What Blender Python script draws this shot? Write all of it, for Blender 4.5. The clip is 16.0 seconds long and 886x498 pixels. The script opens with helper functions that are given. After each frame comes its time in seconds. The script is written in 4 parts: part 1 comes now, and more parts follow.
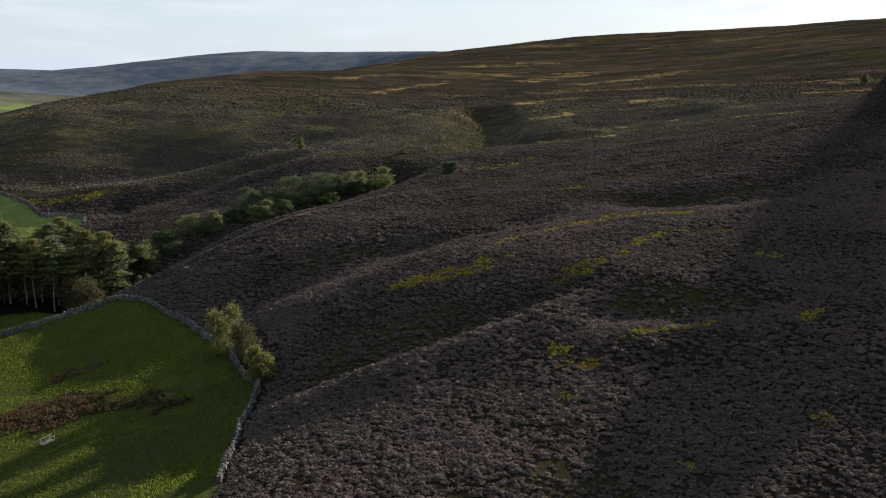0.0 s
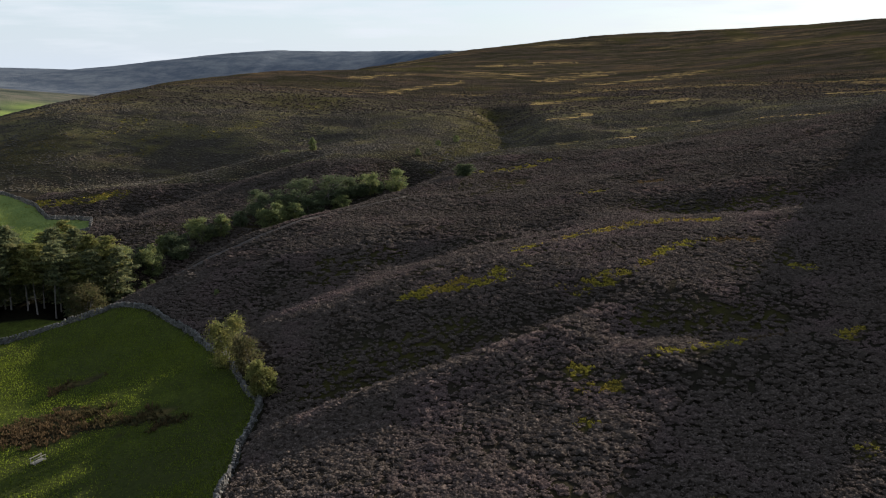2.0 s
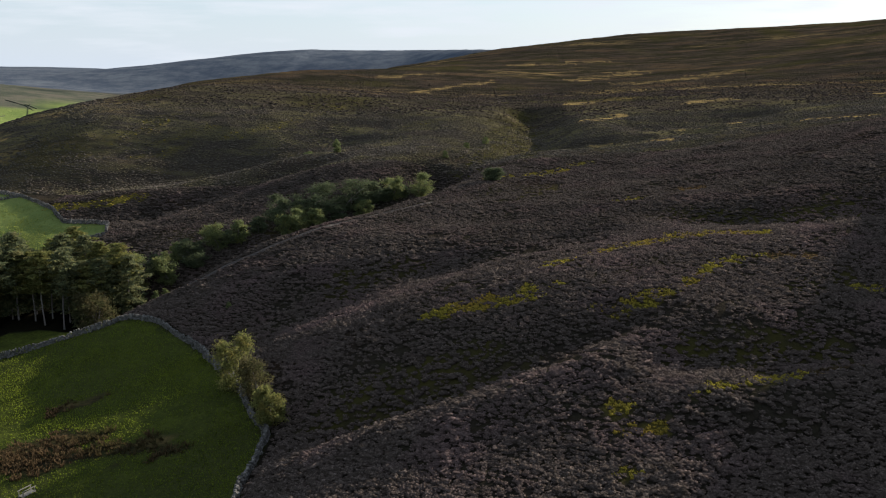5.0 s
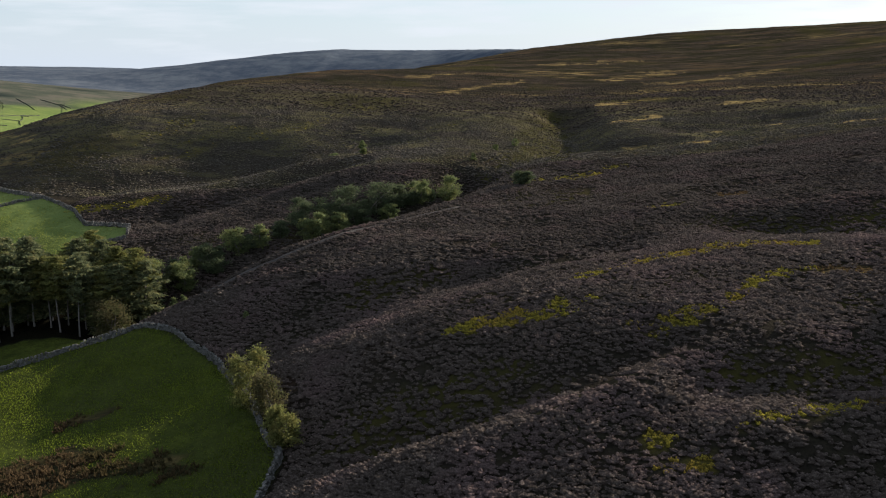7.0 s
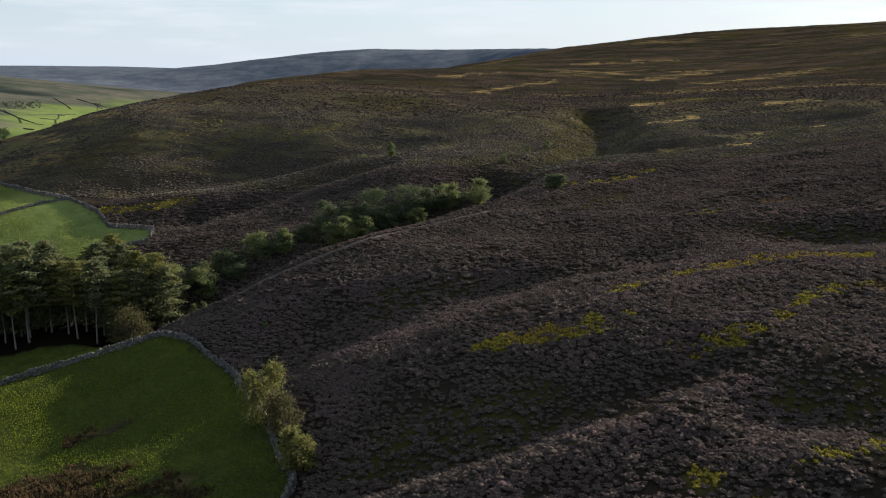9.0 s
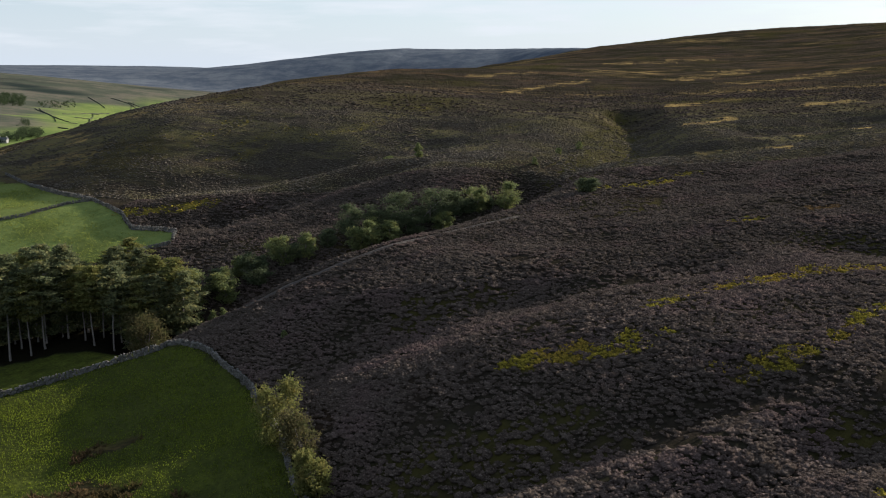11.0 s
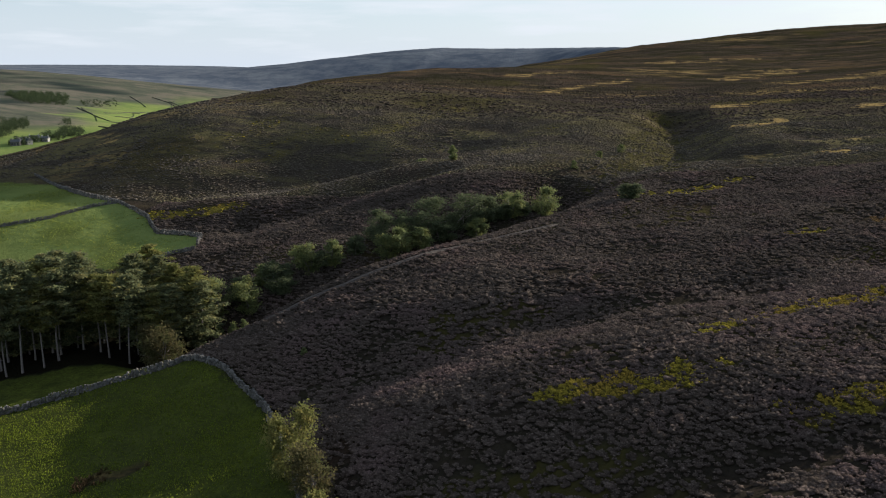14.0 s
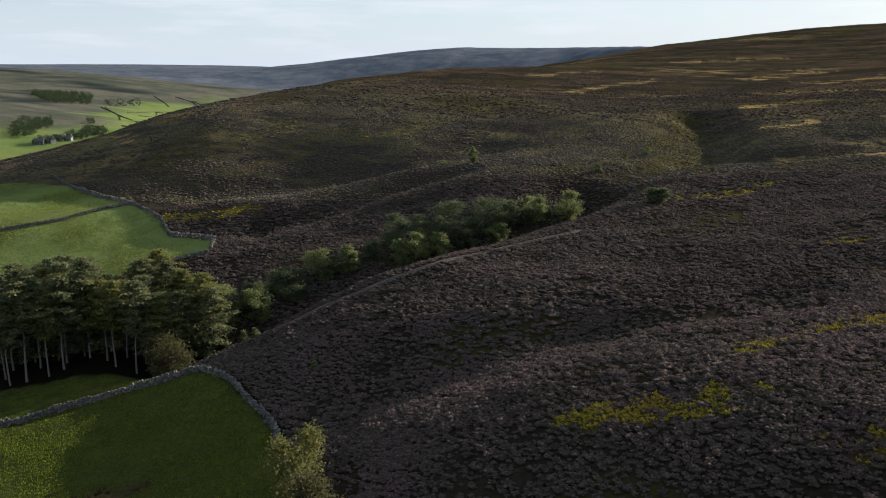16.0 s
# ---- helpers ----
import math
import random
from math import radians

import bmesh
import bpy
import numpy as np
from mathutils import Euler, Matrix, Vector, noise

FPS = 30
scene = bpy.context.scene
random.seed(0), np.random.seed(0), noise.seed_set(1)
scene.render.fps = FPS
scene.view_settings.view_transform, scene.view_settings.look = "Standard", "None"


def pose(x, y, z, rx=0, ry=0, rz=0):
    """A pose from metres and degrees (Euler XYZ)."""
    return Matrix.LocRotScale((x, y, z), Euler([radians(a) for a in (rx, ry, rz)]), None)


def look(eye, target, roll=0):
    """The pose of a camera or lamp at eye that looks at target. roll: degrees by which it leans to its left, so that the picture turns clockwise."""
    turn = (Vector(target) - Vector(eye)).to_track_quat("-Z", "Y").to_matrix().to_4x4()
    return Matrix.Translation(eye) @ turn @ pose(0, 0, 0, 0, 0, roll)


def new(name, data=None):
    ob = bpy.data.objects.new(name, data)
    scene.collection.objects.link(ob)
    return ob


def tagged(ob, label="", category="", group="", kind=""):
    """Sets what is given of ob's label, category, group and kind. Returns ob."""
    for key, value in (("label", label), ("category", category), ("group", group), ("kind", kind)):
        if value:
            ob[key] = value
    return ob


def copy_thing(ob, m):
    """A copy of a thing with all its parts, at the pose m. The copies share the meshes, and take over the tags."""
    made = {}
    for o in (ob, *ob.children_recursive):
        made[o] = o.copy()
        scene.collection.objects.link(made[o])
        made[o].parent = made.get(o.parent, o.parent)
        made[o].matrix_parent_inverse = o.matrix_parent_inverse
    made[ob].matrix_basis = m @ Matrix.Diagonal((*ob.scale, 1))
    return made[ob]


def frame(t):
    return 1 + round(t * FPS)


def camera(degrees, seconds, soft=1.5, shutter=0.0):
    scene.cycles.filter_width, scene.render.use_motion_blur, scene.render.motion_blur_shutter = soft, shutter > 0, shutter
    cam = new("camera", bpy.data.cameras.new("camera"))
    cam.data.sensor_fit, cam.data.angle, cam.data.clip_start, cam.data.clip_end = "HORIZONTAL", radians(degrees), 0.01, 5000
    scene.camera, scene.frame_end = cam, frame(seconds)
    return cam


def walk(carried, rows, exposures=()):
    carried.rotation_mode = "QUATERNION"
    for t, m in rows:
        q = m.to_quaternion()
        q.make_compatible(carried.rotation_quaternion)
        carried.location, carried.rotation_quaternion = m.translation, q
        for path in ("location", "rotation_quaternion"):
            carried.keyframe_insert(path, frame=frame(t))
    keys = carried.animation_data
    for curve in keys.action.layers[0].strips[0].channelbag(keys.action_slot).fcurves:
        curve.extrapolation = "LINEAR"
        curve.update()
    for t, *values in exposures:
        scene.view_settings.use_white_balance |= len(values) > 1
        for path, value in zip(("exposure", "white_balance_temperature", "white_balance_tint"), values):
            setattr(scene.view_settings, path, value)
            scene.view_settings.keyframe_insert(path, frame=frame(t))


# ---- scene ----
cam = camera(54.3, 16.0, soft=1.1)
METRES, EYE, TILT, LEAN, TURN = 48.0, 60.0, -11.7, 0.0, 0.0
ROWS = [
    (0.0, 0.0, 0.0, 0.0, 0.0, 0.0, -0.0),
    (0.5, 0.0024, 0.0301, 0.0065, 0.28, -0.01, -0.06),
    (1.0, 0.0048, 0.0631, 0.0135, 0.56, -0.02, -0.12),
    (1.5, 0.0066, 0.0939, 0.02, 0.8, -0.03, -0.18),
    (2.0, 0.0087, 0.1271, 0.027, 1.07, -0.04, -0.24),
    (2.5, 0.0103, 0.1571, 0.0338, 1.34, -0.05, -0.29),
    (3.0, 0.012, 0.1901, 0.0409, 1.64, -0.07, -0.35),
    (3.5, 0.0134, 0.2209, 0.0476, 1.92, -0.08, -0.41),
    (4.0, 0.015, 0.254, 0.0547, 2.27, -0.1, -0.48),
    (6.5, 0.018, 0.4131, 0.0877, 4.45, -0.14, -0.89),
    (7.0, 0.0182, 0.4459, 0.0946, 4.98, -0.16, -0.99),
    (7.5, 0.0181, 0.4764, 0.1007, 5.47, -0.17, -1.08),
    (8.0, 0.0178, 0.5079, 0.1078, 6.01, -0.2, -1.19),
    (8.5, 0.017, 0.5382, 0.1139, 6.5, -0.22, -1.29),
    (9.0, 0.0162, 0.57, 0.1207, 7.04, -0.24, -1.39),
    (11.5, 0.0077, 0.7171, 0.1512, 9.47, -0.34, -1.89),
    (12.0, 0.0055, 0.7477, 0.1572, 9.91, -0.36, -1.97),
    (12.5, 0.003, 0.7759, 0.1628, 10.3, -0.38, -2.05),
    (13.0, 0.0002, 0.8064, 0.1685, 10.7, -0.39, -2.13),
    (13.5, -0.0025, 0.8338, 0.1742, 11.08, -0.41, -2.2),
    (14.0, -0.0056, 0.8634, 0.1801, 11.47, -0.44, -2.29),
    (14.5, -0.009, 0.8916, 0.1853, 11.83, -0.46, -2.36),
    (15.0, -0.0124, 0.9206, 0.1914, 12.22, -0.48, -2.44),
    (15.5, -0.016, 0.9479, 0.197, 12.55, -0.5, -2.51),
    (16.0, -0.0197, 0.9769, 0.2031, 12.9, -0.53, -2.58),
]
walk(cam, [(t, pose(0, 0, EYE, TILT, LEAN, TURN) @ pose(METRES * x, METRES * y, METRES * z, 90 + pitch, roll, yaw)) for t, x, y, z, yaw, pitch, roll in ROWS],
     exposures=[(0.0, 1.0, 6280, 10), (16.0, 1.0, 6280, 10)])

# ---- daylight: a low evening sun ahead and to the right ----
SUN_TURN, SUN_UP = 38.0, 16.5
world = bpy.data.worlds.new("sky")
scene.world = world
world.use_nodes = True
wn, wl = world.node_tree.nodes, world.node_tree.links
wn.clear()
w_out, w_bg, w_sky = wn.new("ShaderNodeOutputWorld"), wn.new("ShaderNodeBackground"), wn.new("ShaderNodeTexSky")
w_sky.sky_type, w_sky.sun_disc = "NISHITA", False
w_sky.sun_elevation, w_sky.sun_rotation = radians(SUN_UP), radians(SUN_TURN)
w_sky.air_density, w_sky.dust_density, w_sky.ozone_density = 1.0, 0.4, 2.0
w_bg.inputs["Strength"].default_value = 0.062
w_place = wn.new("ShaderNodeTexCoord")
w_map = wn.new("ShaderNodeMapping")
w_map.inputs["Scale"].default_value = (5.0, 5.0, 42.0)
w_map.inputs["Location"].default_value = (0.35, 0.1, 0.4)
w_noise = wn.new("ShaderNodeTexNoise")
w_noise.inputs["Scale"].default_value = 1.3
w_noise.inputs["Detail"].default_value = 7.0
w_noise.inputs["Roughness"].default_value = 0.55
w_ramp = wn.new("ShaderNodeMapRange")
w_ramp.inputs["From Min"].default_value, w_ramp.inputs["From Max"].default_value = 0.47, 0.70
w_ramp.inputs["To Max"].default_value = 0.75
w_mix = wn.new("ShaderNodeMix")
w_mix.data_type = "RGBA"
w_mix.inputs["B"].default_value = (6.8, 7.1, 7.5, 1)
# pale haze that thickens towards the horizon
w_sep = wn.new("ShaderNodeSeparateXYZ")
w_haze = wn.new("ShaderNodeMapRange")
w_haze.inputs["From Min"].default_value, w_haze.inputs["From Max"].default_value = -0.02, 0.14
w_haze.inputs["To Min"].default_value, w_haze.inputs["To Max"].default_value = 0.97, 0.38
w_pale = wn.new("ShaderNodeMix")
w_pale.data_type = "RGBA"
w_pale.inputs["B"].default_value = (5.75, 6.45, 7.4, 1)
wl.new(w_place.outputs["Generated"], w_map.inputs[0])
wl.new(w_place.outputs["Generated"], w_sep.inputs[0])
wl.new(w_sep.outputs["Z"], w_haze.inputs["Value"])
wl.new(w_map.outputs[0], w_noise.inputs["Vector"])
wl.new(w_noise.outputs["Fac"], w_ramp.inputs["Value"])
wl.new(w_sky.outputs[0], w_pale.inputs["A"])
wl.new(w_haze.outputs[0], w_pale.inputs["Factor"])
wl.new(w_pale.outputs["Result"], w_mix.inputs["A"])
wl.new(w_ramp.outputs[0], w_mix.inputs["Factor"])
wl.new(w_mix.outputs["Result"], w_bg.inputs[0])
wl.new(w_bg.outputs[0], w_out.inputs[0])
sun = new("sun", bpy.data.lights.new("sun", "SUN"))
sun.data.energy, sun.data.angle, sun.data.color = 5.0, radians(0.6), (1.0, 0.90, 0.77)
a, e = radians(SUN_TURN), radians(SUN_UP)
SUN_WAY = Vector((math.sin(a) * math.cos(e), math.cos(a) * math.cos(e), math.sin(e)))
sun.matrix_world = look(SUN_WAY * 500, (0, 0, 0))


# ---- materials ----
def principled(name, roughness=0.9):
    m = bpy.data.materials.new(name)
    m.use_nodes = True
    b = m.node_tree.nodes["Principled BSDF"]
    b.inputs["Roughness"].default_value = roughness
    b.inputs["Specular IOR Level"].default_value = 0.03
    return m, m.node_tree.nodes, m.node_tree.links, b


def noise_node(n, l, scale, detail=4.0, vector=None, rough=0.6):
    t = n.new("ShaderNodeTexNoise")
    t.inputs["Scale"].default_value, t.inputs["Detail"].default_value, t.inputs["Roughness"].default_value = scale, detail, rough
    if vector:
        l.new(vector, t.inputs["Vector"])
    return t.outputs["Fac"]


def stretch(n, l, value, low, high, to_low=0.0, to_high=1.0):
    r = n.new("ShaderNodeMapRange")
    r.inputs["From Min"].default_value, r.inputs["From Max"].default_value = low, high
    r.inputs["To Min"].default_value, r.inputs["To Max"].default_value = to_low, to_high
    l.new(value, r.inputs["Value"])
    return r.outputs[0]


def blend(n, l, factor, a, b):
    """A colour between a and b; each is a colour or a socket."""
    m = n.new("ShaderNodeMix")
    m.data_type = "RGBA"
    l.new(factor, m.inputs["Factor"])
    for key, v in (("A", a), ("B", b)):
        if isinstance(v, tuple):
            m.inputs[key].default_value = (*v, 1)
        else:
            l.new(v, m.inputs[key])
    return m.outputs["Result"]


def times(n, l, a, b):
    m = n.new("ShaderNodeMath")
    m.operation = "MULTIPLY"
    l.new(a, m.inputs[0])
    if isinstance(b, float):
        m.inputs[1].default_value = b
    else:
        l.new(b, m.inputs[1])
    return m.outputs[0]


def bumpy(n, l, b, height, strength, distance):
    u = n.new("ShaderNodeBump")
    u.inputs["Strength"].default_value, u.inputs["Distance"].default_value = strength, distance
    l.new(height, u.inputs["Height"])
    l.new(u.outputs[0], b.inputs["Normal"])


def ground_material():
    m, n, l, b = principled("moor_and_grass", 1.0)
    b.inputs["Specular IOR Level"].default_value = 0.0
    pos = n.new("ShaderNodeTexCoord").outputs["Object"]
    covers = []
    for name in ("cover_a", "cover_b", "cover_c"):
        at = n.new("ShaderNodeAttribute")
        at.attribute_name = name
        sep = n.new("ShaderNodeSeparateColor")
        l.new(at.outputs["Color"], sep.inputs[0])
        covers += [sep.outputs[0], sep.outputs[1], sep.outputs[2]]
    field, moss, gold, track, green, needles, hazy_moor, meadow, scrub = covers
    big, mid, fine = noise_node(n, l, 0.03, 5, pos), noise_node(n, l, 0.35, 5, pos), noise_node(n, l, 2.2, 6, pos, 0.7)
    tuft = n.new("ShaderNodeTexVoronoi")
    tuft.inputs["Scale"].default_value = 1.7
    l.new(pos, tuft.inputs["Vector"])
    heather = blend(n, l, stretch(n, l, mid, 0.38, 0.62), (0.028, 0.023, 0.018), (0.048, 0.038, 0.031))
    heather = blend(n, l, stretch(n, l, big, 0.42, 0.62), heather, (0.029, 0.024, 0.017))
    heather = blend(n, l, stretch(n, l, tuft.outputs["Distance"], 0.1, 0.75), heather, (0.026, 0.021, 0.016))
    patchy = noise_node(n, l, 0.11, 4, pos)
    heather = blend(n, l, stretch(n, l, patchy, 0.50, 0.64, 0.0, 0.75), heather, (0.030, 0.028, 0.016))
    drift = n.new("ShaderNodeMapping")
    drift.inputs["Rotation"].default_value = (0, 0, 0.5)
    drift.inputs["Scale"].default_value = (0.22, 1.0, 1.0)
    l.new(pos, drift.inputs["Vector"])
    streak = noise_node(n, l, 0.16, 6, drift.outputs[0], 0.7)
    heather = blend(n, l, stretch(n, l, streak, 0.52, 0.70, 0.0, 0.8), heather, (0.044, 0.033, 0.019))
    heather = blend(n, l, stretch(n, l, noise_node(n, l, 0.55, 5, drift.outputs[0], 0.75), 0.50, 0.66, 0.0, 0.85), heather, (0.024, 0.021, 0.016))
    warm = noise_node(n, l, 0.045, 6, drift.outputs[0], 0.65)
    heather = blend(n, l, stretch(n, l, warm, 0.50, 0.62, 0.0, 0.65), heather, (0.048, 0.030, 0.020))
    heather = blend(n, l, stretch(n, l, warm, 0.34, 0.46, 0.6, 0.0), heather, (0.034, 0.034, 0.018))
    fleck = noise_node(n, l, 0.9, 8, pos, 0.82)
    heather = blend(n, l, stretch(n, l, fleck, 0.50, 0.60, 0.0, 0.75), heather, (0.037, 0.030, 0.025))
    heather = blend(n, l, stretch(n, l, fleck, 0.40, 0.49, 0.9, 0.0), heather, (0.020, 0.018, 0.014))
    heather = blend(n, l, stretch(n, l, fine, 0.3, 0.7, 0.0, 0.3), heather, (0.012, 0.010, 0.008))
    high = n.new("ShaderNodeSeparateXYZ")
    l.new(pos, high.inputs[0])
    # far flank: lightened for distance haze, put into the colour, under olive streaks
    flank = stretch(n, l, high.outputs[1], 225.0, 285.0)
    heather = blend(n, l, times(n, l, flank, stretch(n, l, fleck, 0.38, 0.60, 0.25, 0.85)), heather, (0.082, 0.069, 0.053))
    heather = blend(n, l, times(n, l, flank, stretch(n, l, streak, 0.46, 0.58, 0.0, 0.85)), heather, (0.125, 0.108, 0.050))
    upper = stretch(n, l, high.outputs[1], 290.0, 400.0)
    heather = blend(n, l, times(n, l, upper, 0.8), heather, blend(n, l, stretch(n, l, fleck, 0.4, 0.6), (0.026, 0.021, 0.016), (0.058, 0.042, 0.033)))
    level = n.new("ShaderNodeMapping")
    level.inputs["Rotation"].default_value = (0, 0, -0.25)
    level.inputs["Scale"].default_value = (0.016, 0.055, 0.02)
    l.new(pos, level.inputs["Vector"])
    bands = noise_node(n, l, 1.0, 9, level.outputs[0], 0.68)
    heather = blend(n, l, times(n, l, upper, stretch(n, l, bands, 0.56, 0.60, 0.0, 0.8)), heather, (0.092, 0.060, 0.034))
    heather = blend(n, l, times(n, l, upper, stretch(n, l, bands, 0.45, 0.50, 0.7, 0.0)), heather, (0.020, 0.020, 0.012))
    straw = blend(n, l, stretch(n, l, fine, 0.35, 0.65), (0.400, 0.275, 0.100), (0.170, 0.122, 0.055))
    thread = n.new("ShaderNodeMapping")
    thread.inputs["Rotation"].default_value = (0, 0, -0.2)
    thread.inputs["Scale"].default_value = (0.07, 0.30, 0.1)
    l.new(pos, thread.inputs["Vector"])
    threads = noise_node(n, l, 1.0, 8, thread.outputs[0], 0.7)
    heather = blend(n, l, times(n, l, upper, stretch(n, l, threads, 0.42, 0.50, 0.75, 0.0)), heather, (0.020, 0.019, 0.011))
    heather = blend(n, l, times(n, l, upper, stretch(n, l, threads, 0.55, 0.62, 0.0, 0.5)), heather, (0.066, 0.045, 0.030))
    c = blend(n, l, times(n, l, gold, stretch(n, l, threads, 0.48, 0.57, 0.0, 1.0)), heather, straw)
    c = blend(n, l, times(n, l, green, stretch(n, l, mid, 0.3, 0.6, 0.3, 1.0)), c, (0.046, 0.041, 0.014))
    mossy = blend(n, l, stretch(n, l, mid, 0.35, 0.65), (0.165, 0.135, 0.026), (0.075, 0.066, 0.018))
    c = blend(n, l, times(n, l, moss, stretch(n, l, fine, 0.3, 0.55, 0.35, 1.0)), c, mossy)
    grass = blend(n, l, stretch(n, l, mid, 0.3, 0.7), (0.048, 0.060, 0.014), (0.104, 0.122, 0.021))
    grass = blend(n, l, stretch(n, l, big, 0.45, 0.68), grass, (0.058, 0.064, 0.020))
    grass = blend(n, l, stretch(n, l, fine, 0.35, 0.75), grass, (0.026, 0.034, 0.012))
    c = blend(n, l, field, c, grass)
    c = blend(n, l, times(n, l, track, stretch(n, l, fine, 0.2, 0.6, 0.4, 1.0)), c, (0.16, 0.14, 0.125))
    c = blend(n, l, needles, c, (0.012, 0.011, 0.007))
    # land across the valley: hazed moor and hill grass, dark scrub and bright meadows
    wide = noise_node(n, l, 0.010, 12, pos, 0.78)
    # hill grass, paled and cooled by haze put into the colour
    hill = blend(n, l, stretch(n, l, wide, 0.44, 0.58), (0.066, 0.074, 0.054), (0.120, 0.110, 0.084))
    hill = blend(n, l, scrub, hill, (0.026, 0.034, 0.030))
    # blue-grey of the far moor is distance haze painted into its colour
    c = blend(n, l, hazy_moor, c, blend(n, l, stretch(n, l, wide, 0.42, 0.60), (0.066, 0.080, 0.104), (0.128, 0.142, 0.158)))
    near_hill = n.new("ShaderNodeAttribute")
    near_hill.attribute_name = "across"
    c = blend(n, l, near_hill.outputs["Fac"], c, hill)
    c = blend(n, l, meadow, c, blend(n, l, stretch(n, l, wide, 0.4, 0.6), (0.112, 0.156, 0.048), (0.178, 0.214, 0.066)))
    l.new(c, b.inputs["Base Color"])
    lump = n.new("ShaderNodeMath")
    lump.operation = "ADD"
    l.new(mid, lump.inputs[0])
    l.new(times(n, l, fine, 0.45), lump.inputs[1])
    bumpy(n, l, b, lump.outputs[0], 1.0, 0.8)
    return m


def tuft_material(name, stem, low, high, flush, thin=0.0):
    """Low growing plants: dark stems below, tips above, a third colour where patches flush; thin blades let light through."""
    m, n, l, b = principled(name, 0.95)
    b.inputs["Specular IOR Level"].default_value = 0.0
    at = n.new("ShaderNodeAttribute")
    at.attribute_name = "tip"
    geo = n.new("ShaderNodeNewGeometry")
    pos = n.new("ShaderNodeTexCoord").outputs["Object"]
    patch, fine = noise_node(n, l, 0.09, 3, pos), noise_node(n, l, 9.0, 4, pos, 0.75)
    tip = blend(n, l, geo.outputs["Random Per Island"], low, high)
    tip = blend(n, l, stretch(n, l, patch, 0.5, 0.68), tip, flush)
    tip = blend(n, l, stretch(n, l, fine, 0.36, 0.62), stem, tip)
    c = blend(n, l, stretch(n, l, at.outputs["Fac"], 0.08, 0.62), stem, tip)
    l.new(c, b.inputs["Base Color"])
    bumpy(n, l, b, fine, 1.0, 0.22)
    if thin:
        through_light = n.new("ShaderNodeBsdfTranslucent")
        l.new(c, through_light.inputs["Color"])
        mix = n.new("ShaderNodeMixShader")
        mix.inputs[0].default_value = thin
        l.new(b.outputs[0], mix.inputs[1])
        l.new(through_light.outputs[0], mix.inputs[2])
        l.new(mix.outputs[0], n["Material Output"].inputs[0])
    return m


def leaf_material(name, dark, light, other):
    m, n, l, b = principled(name, 0.6)
    geo = n.new("ShaderNodeNewGeometry")
    pos = n.new("ShaderNodeTexCoord").outputs["Object"]
    c = blend(n, l, geo.outputs["Random Per Island"], dark, light)
    c = blend(n, l, stretch(n, l, noise_node(n, l, 0.7, 2, pos), 0.48, 0.68), c, other)
    l.new(c, b.inputs["Base Color"])
    out = n["Material Output"]
    thin = n.new("ShaderNodeBsdfTranslucent")
    l.new(c, thin.inputs["Color"])
    mix = n.new("ShaderNodeMixShader")
    mix.inputs[0].default_value = 0.45
    l.new(b.outputs[0], mix.inputs[1])
    l.new(thin.outputs[0], mix.inputs[2])
    l.new(mix.outputs[0], out.inputs[0])
    return m


def rough_material(name, dark, light, scale, bump=0.6, distance=0.05, rough=0.9):
    m, n, l, b = principled(name, rough)
    pos = n.new("ShaderNodeTexCoord").outputs["Object"]
    geo = n.new("ShaderNodeNewGeometry")
    f = noise_node(n, l, scale, 6, pos, 0.7)
    c = blend(n, l, stretch(n, l, f, 0.3, 0.7), dark, light)
    shade = n.new("ShaderNodeHueSaturation")
    l.new(stretch(n, l, geo.outputs["Random Per Island"], 0.0, 1.0, 0.65, 1.3), shade.inputs["Value"])
    l.new(c, shade.inputs["Color"])
    l.new(shade.outputs[0], b.inputs["Base Color"])
    bumpy(n, l, b, f, bump, distance)
    return m


M_GROUND = ground_material()
M_HEATHER = tuft_material("heather", (0.052, 0.041, 0.032), (0.082, 0.065, 0.054), (0.215, 0.172, 0.150), (0.215, 0.150, 0.144))
# darker heather copy; part of its tone is shade put into the colour
M_DIMMED_HEATHER = tuft_material("dimmed_heather", (0.046, 0.038, 0.030), (0.068, 0.056, 0.046), (0.165, 0.132, 0.113), (0.160, 0.111, 0.101))
# far heather with olive patches; its paler tone is distance haze painted in
M_FAR_HEATHER = tuft_material("far_heather", (0.064, 0.056, 0.044), (0.120, 0.102, 0.082), (0.225, 0.190, 0.152), (0.225, 0.195, 0.092))
M_MOSS = tuft_material("mossy_tussocks", (0.105, 0.088, 0.020), (0.34, 0.29, 0.040), (0.54, 0.44, 0.062), (0.52, 0.31, 0.066))
M_RUSH = tuft_material("rushes", (0.035, 0.026, 0.014), (0.13, 0.085, 0.045), (0.22, 0.15, 0.08), (0.09, 0.09, 0.03), 0.4)
M_GRASS = tuft_material("field_grass", (0.075, 0.098, 0.014), (0.195, 0.250, 0.026), (0.290, 0.345, 0.038), (0.240, 0.262, 0.044), 0.6)
M_PASTURE = tuft_material("pasture_grass", (0.095, 0.120, 0.030), (0.280, 0.330, 0.070), (0.400, 0.440, 0.090), (0.340, 0.340, 0.100), 0.6)
M_STONE = rough_material("gritstone", (0.05, 0.048, 0.044), (0.19, 0.18, 0.165), 6.0)
M_BARK = rough_material("pine_bark", (0.07, 0.062, 0.054), (0.26, 0.23, 0.205), 9.0)
M_PALE_BARK = rough_material("birch_bark", (0.10, 0.09, 0.08), (0.42, 0.40, 0.37), 7.0)
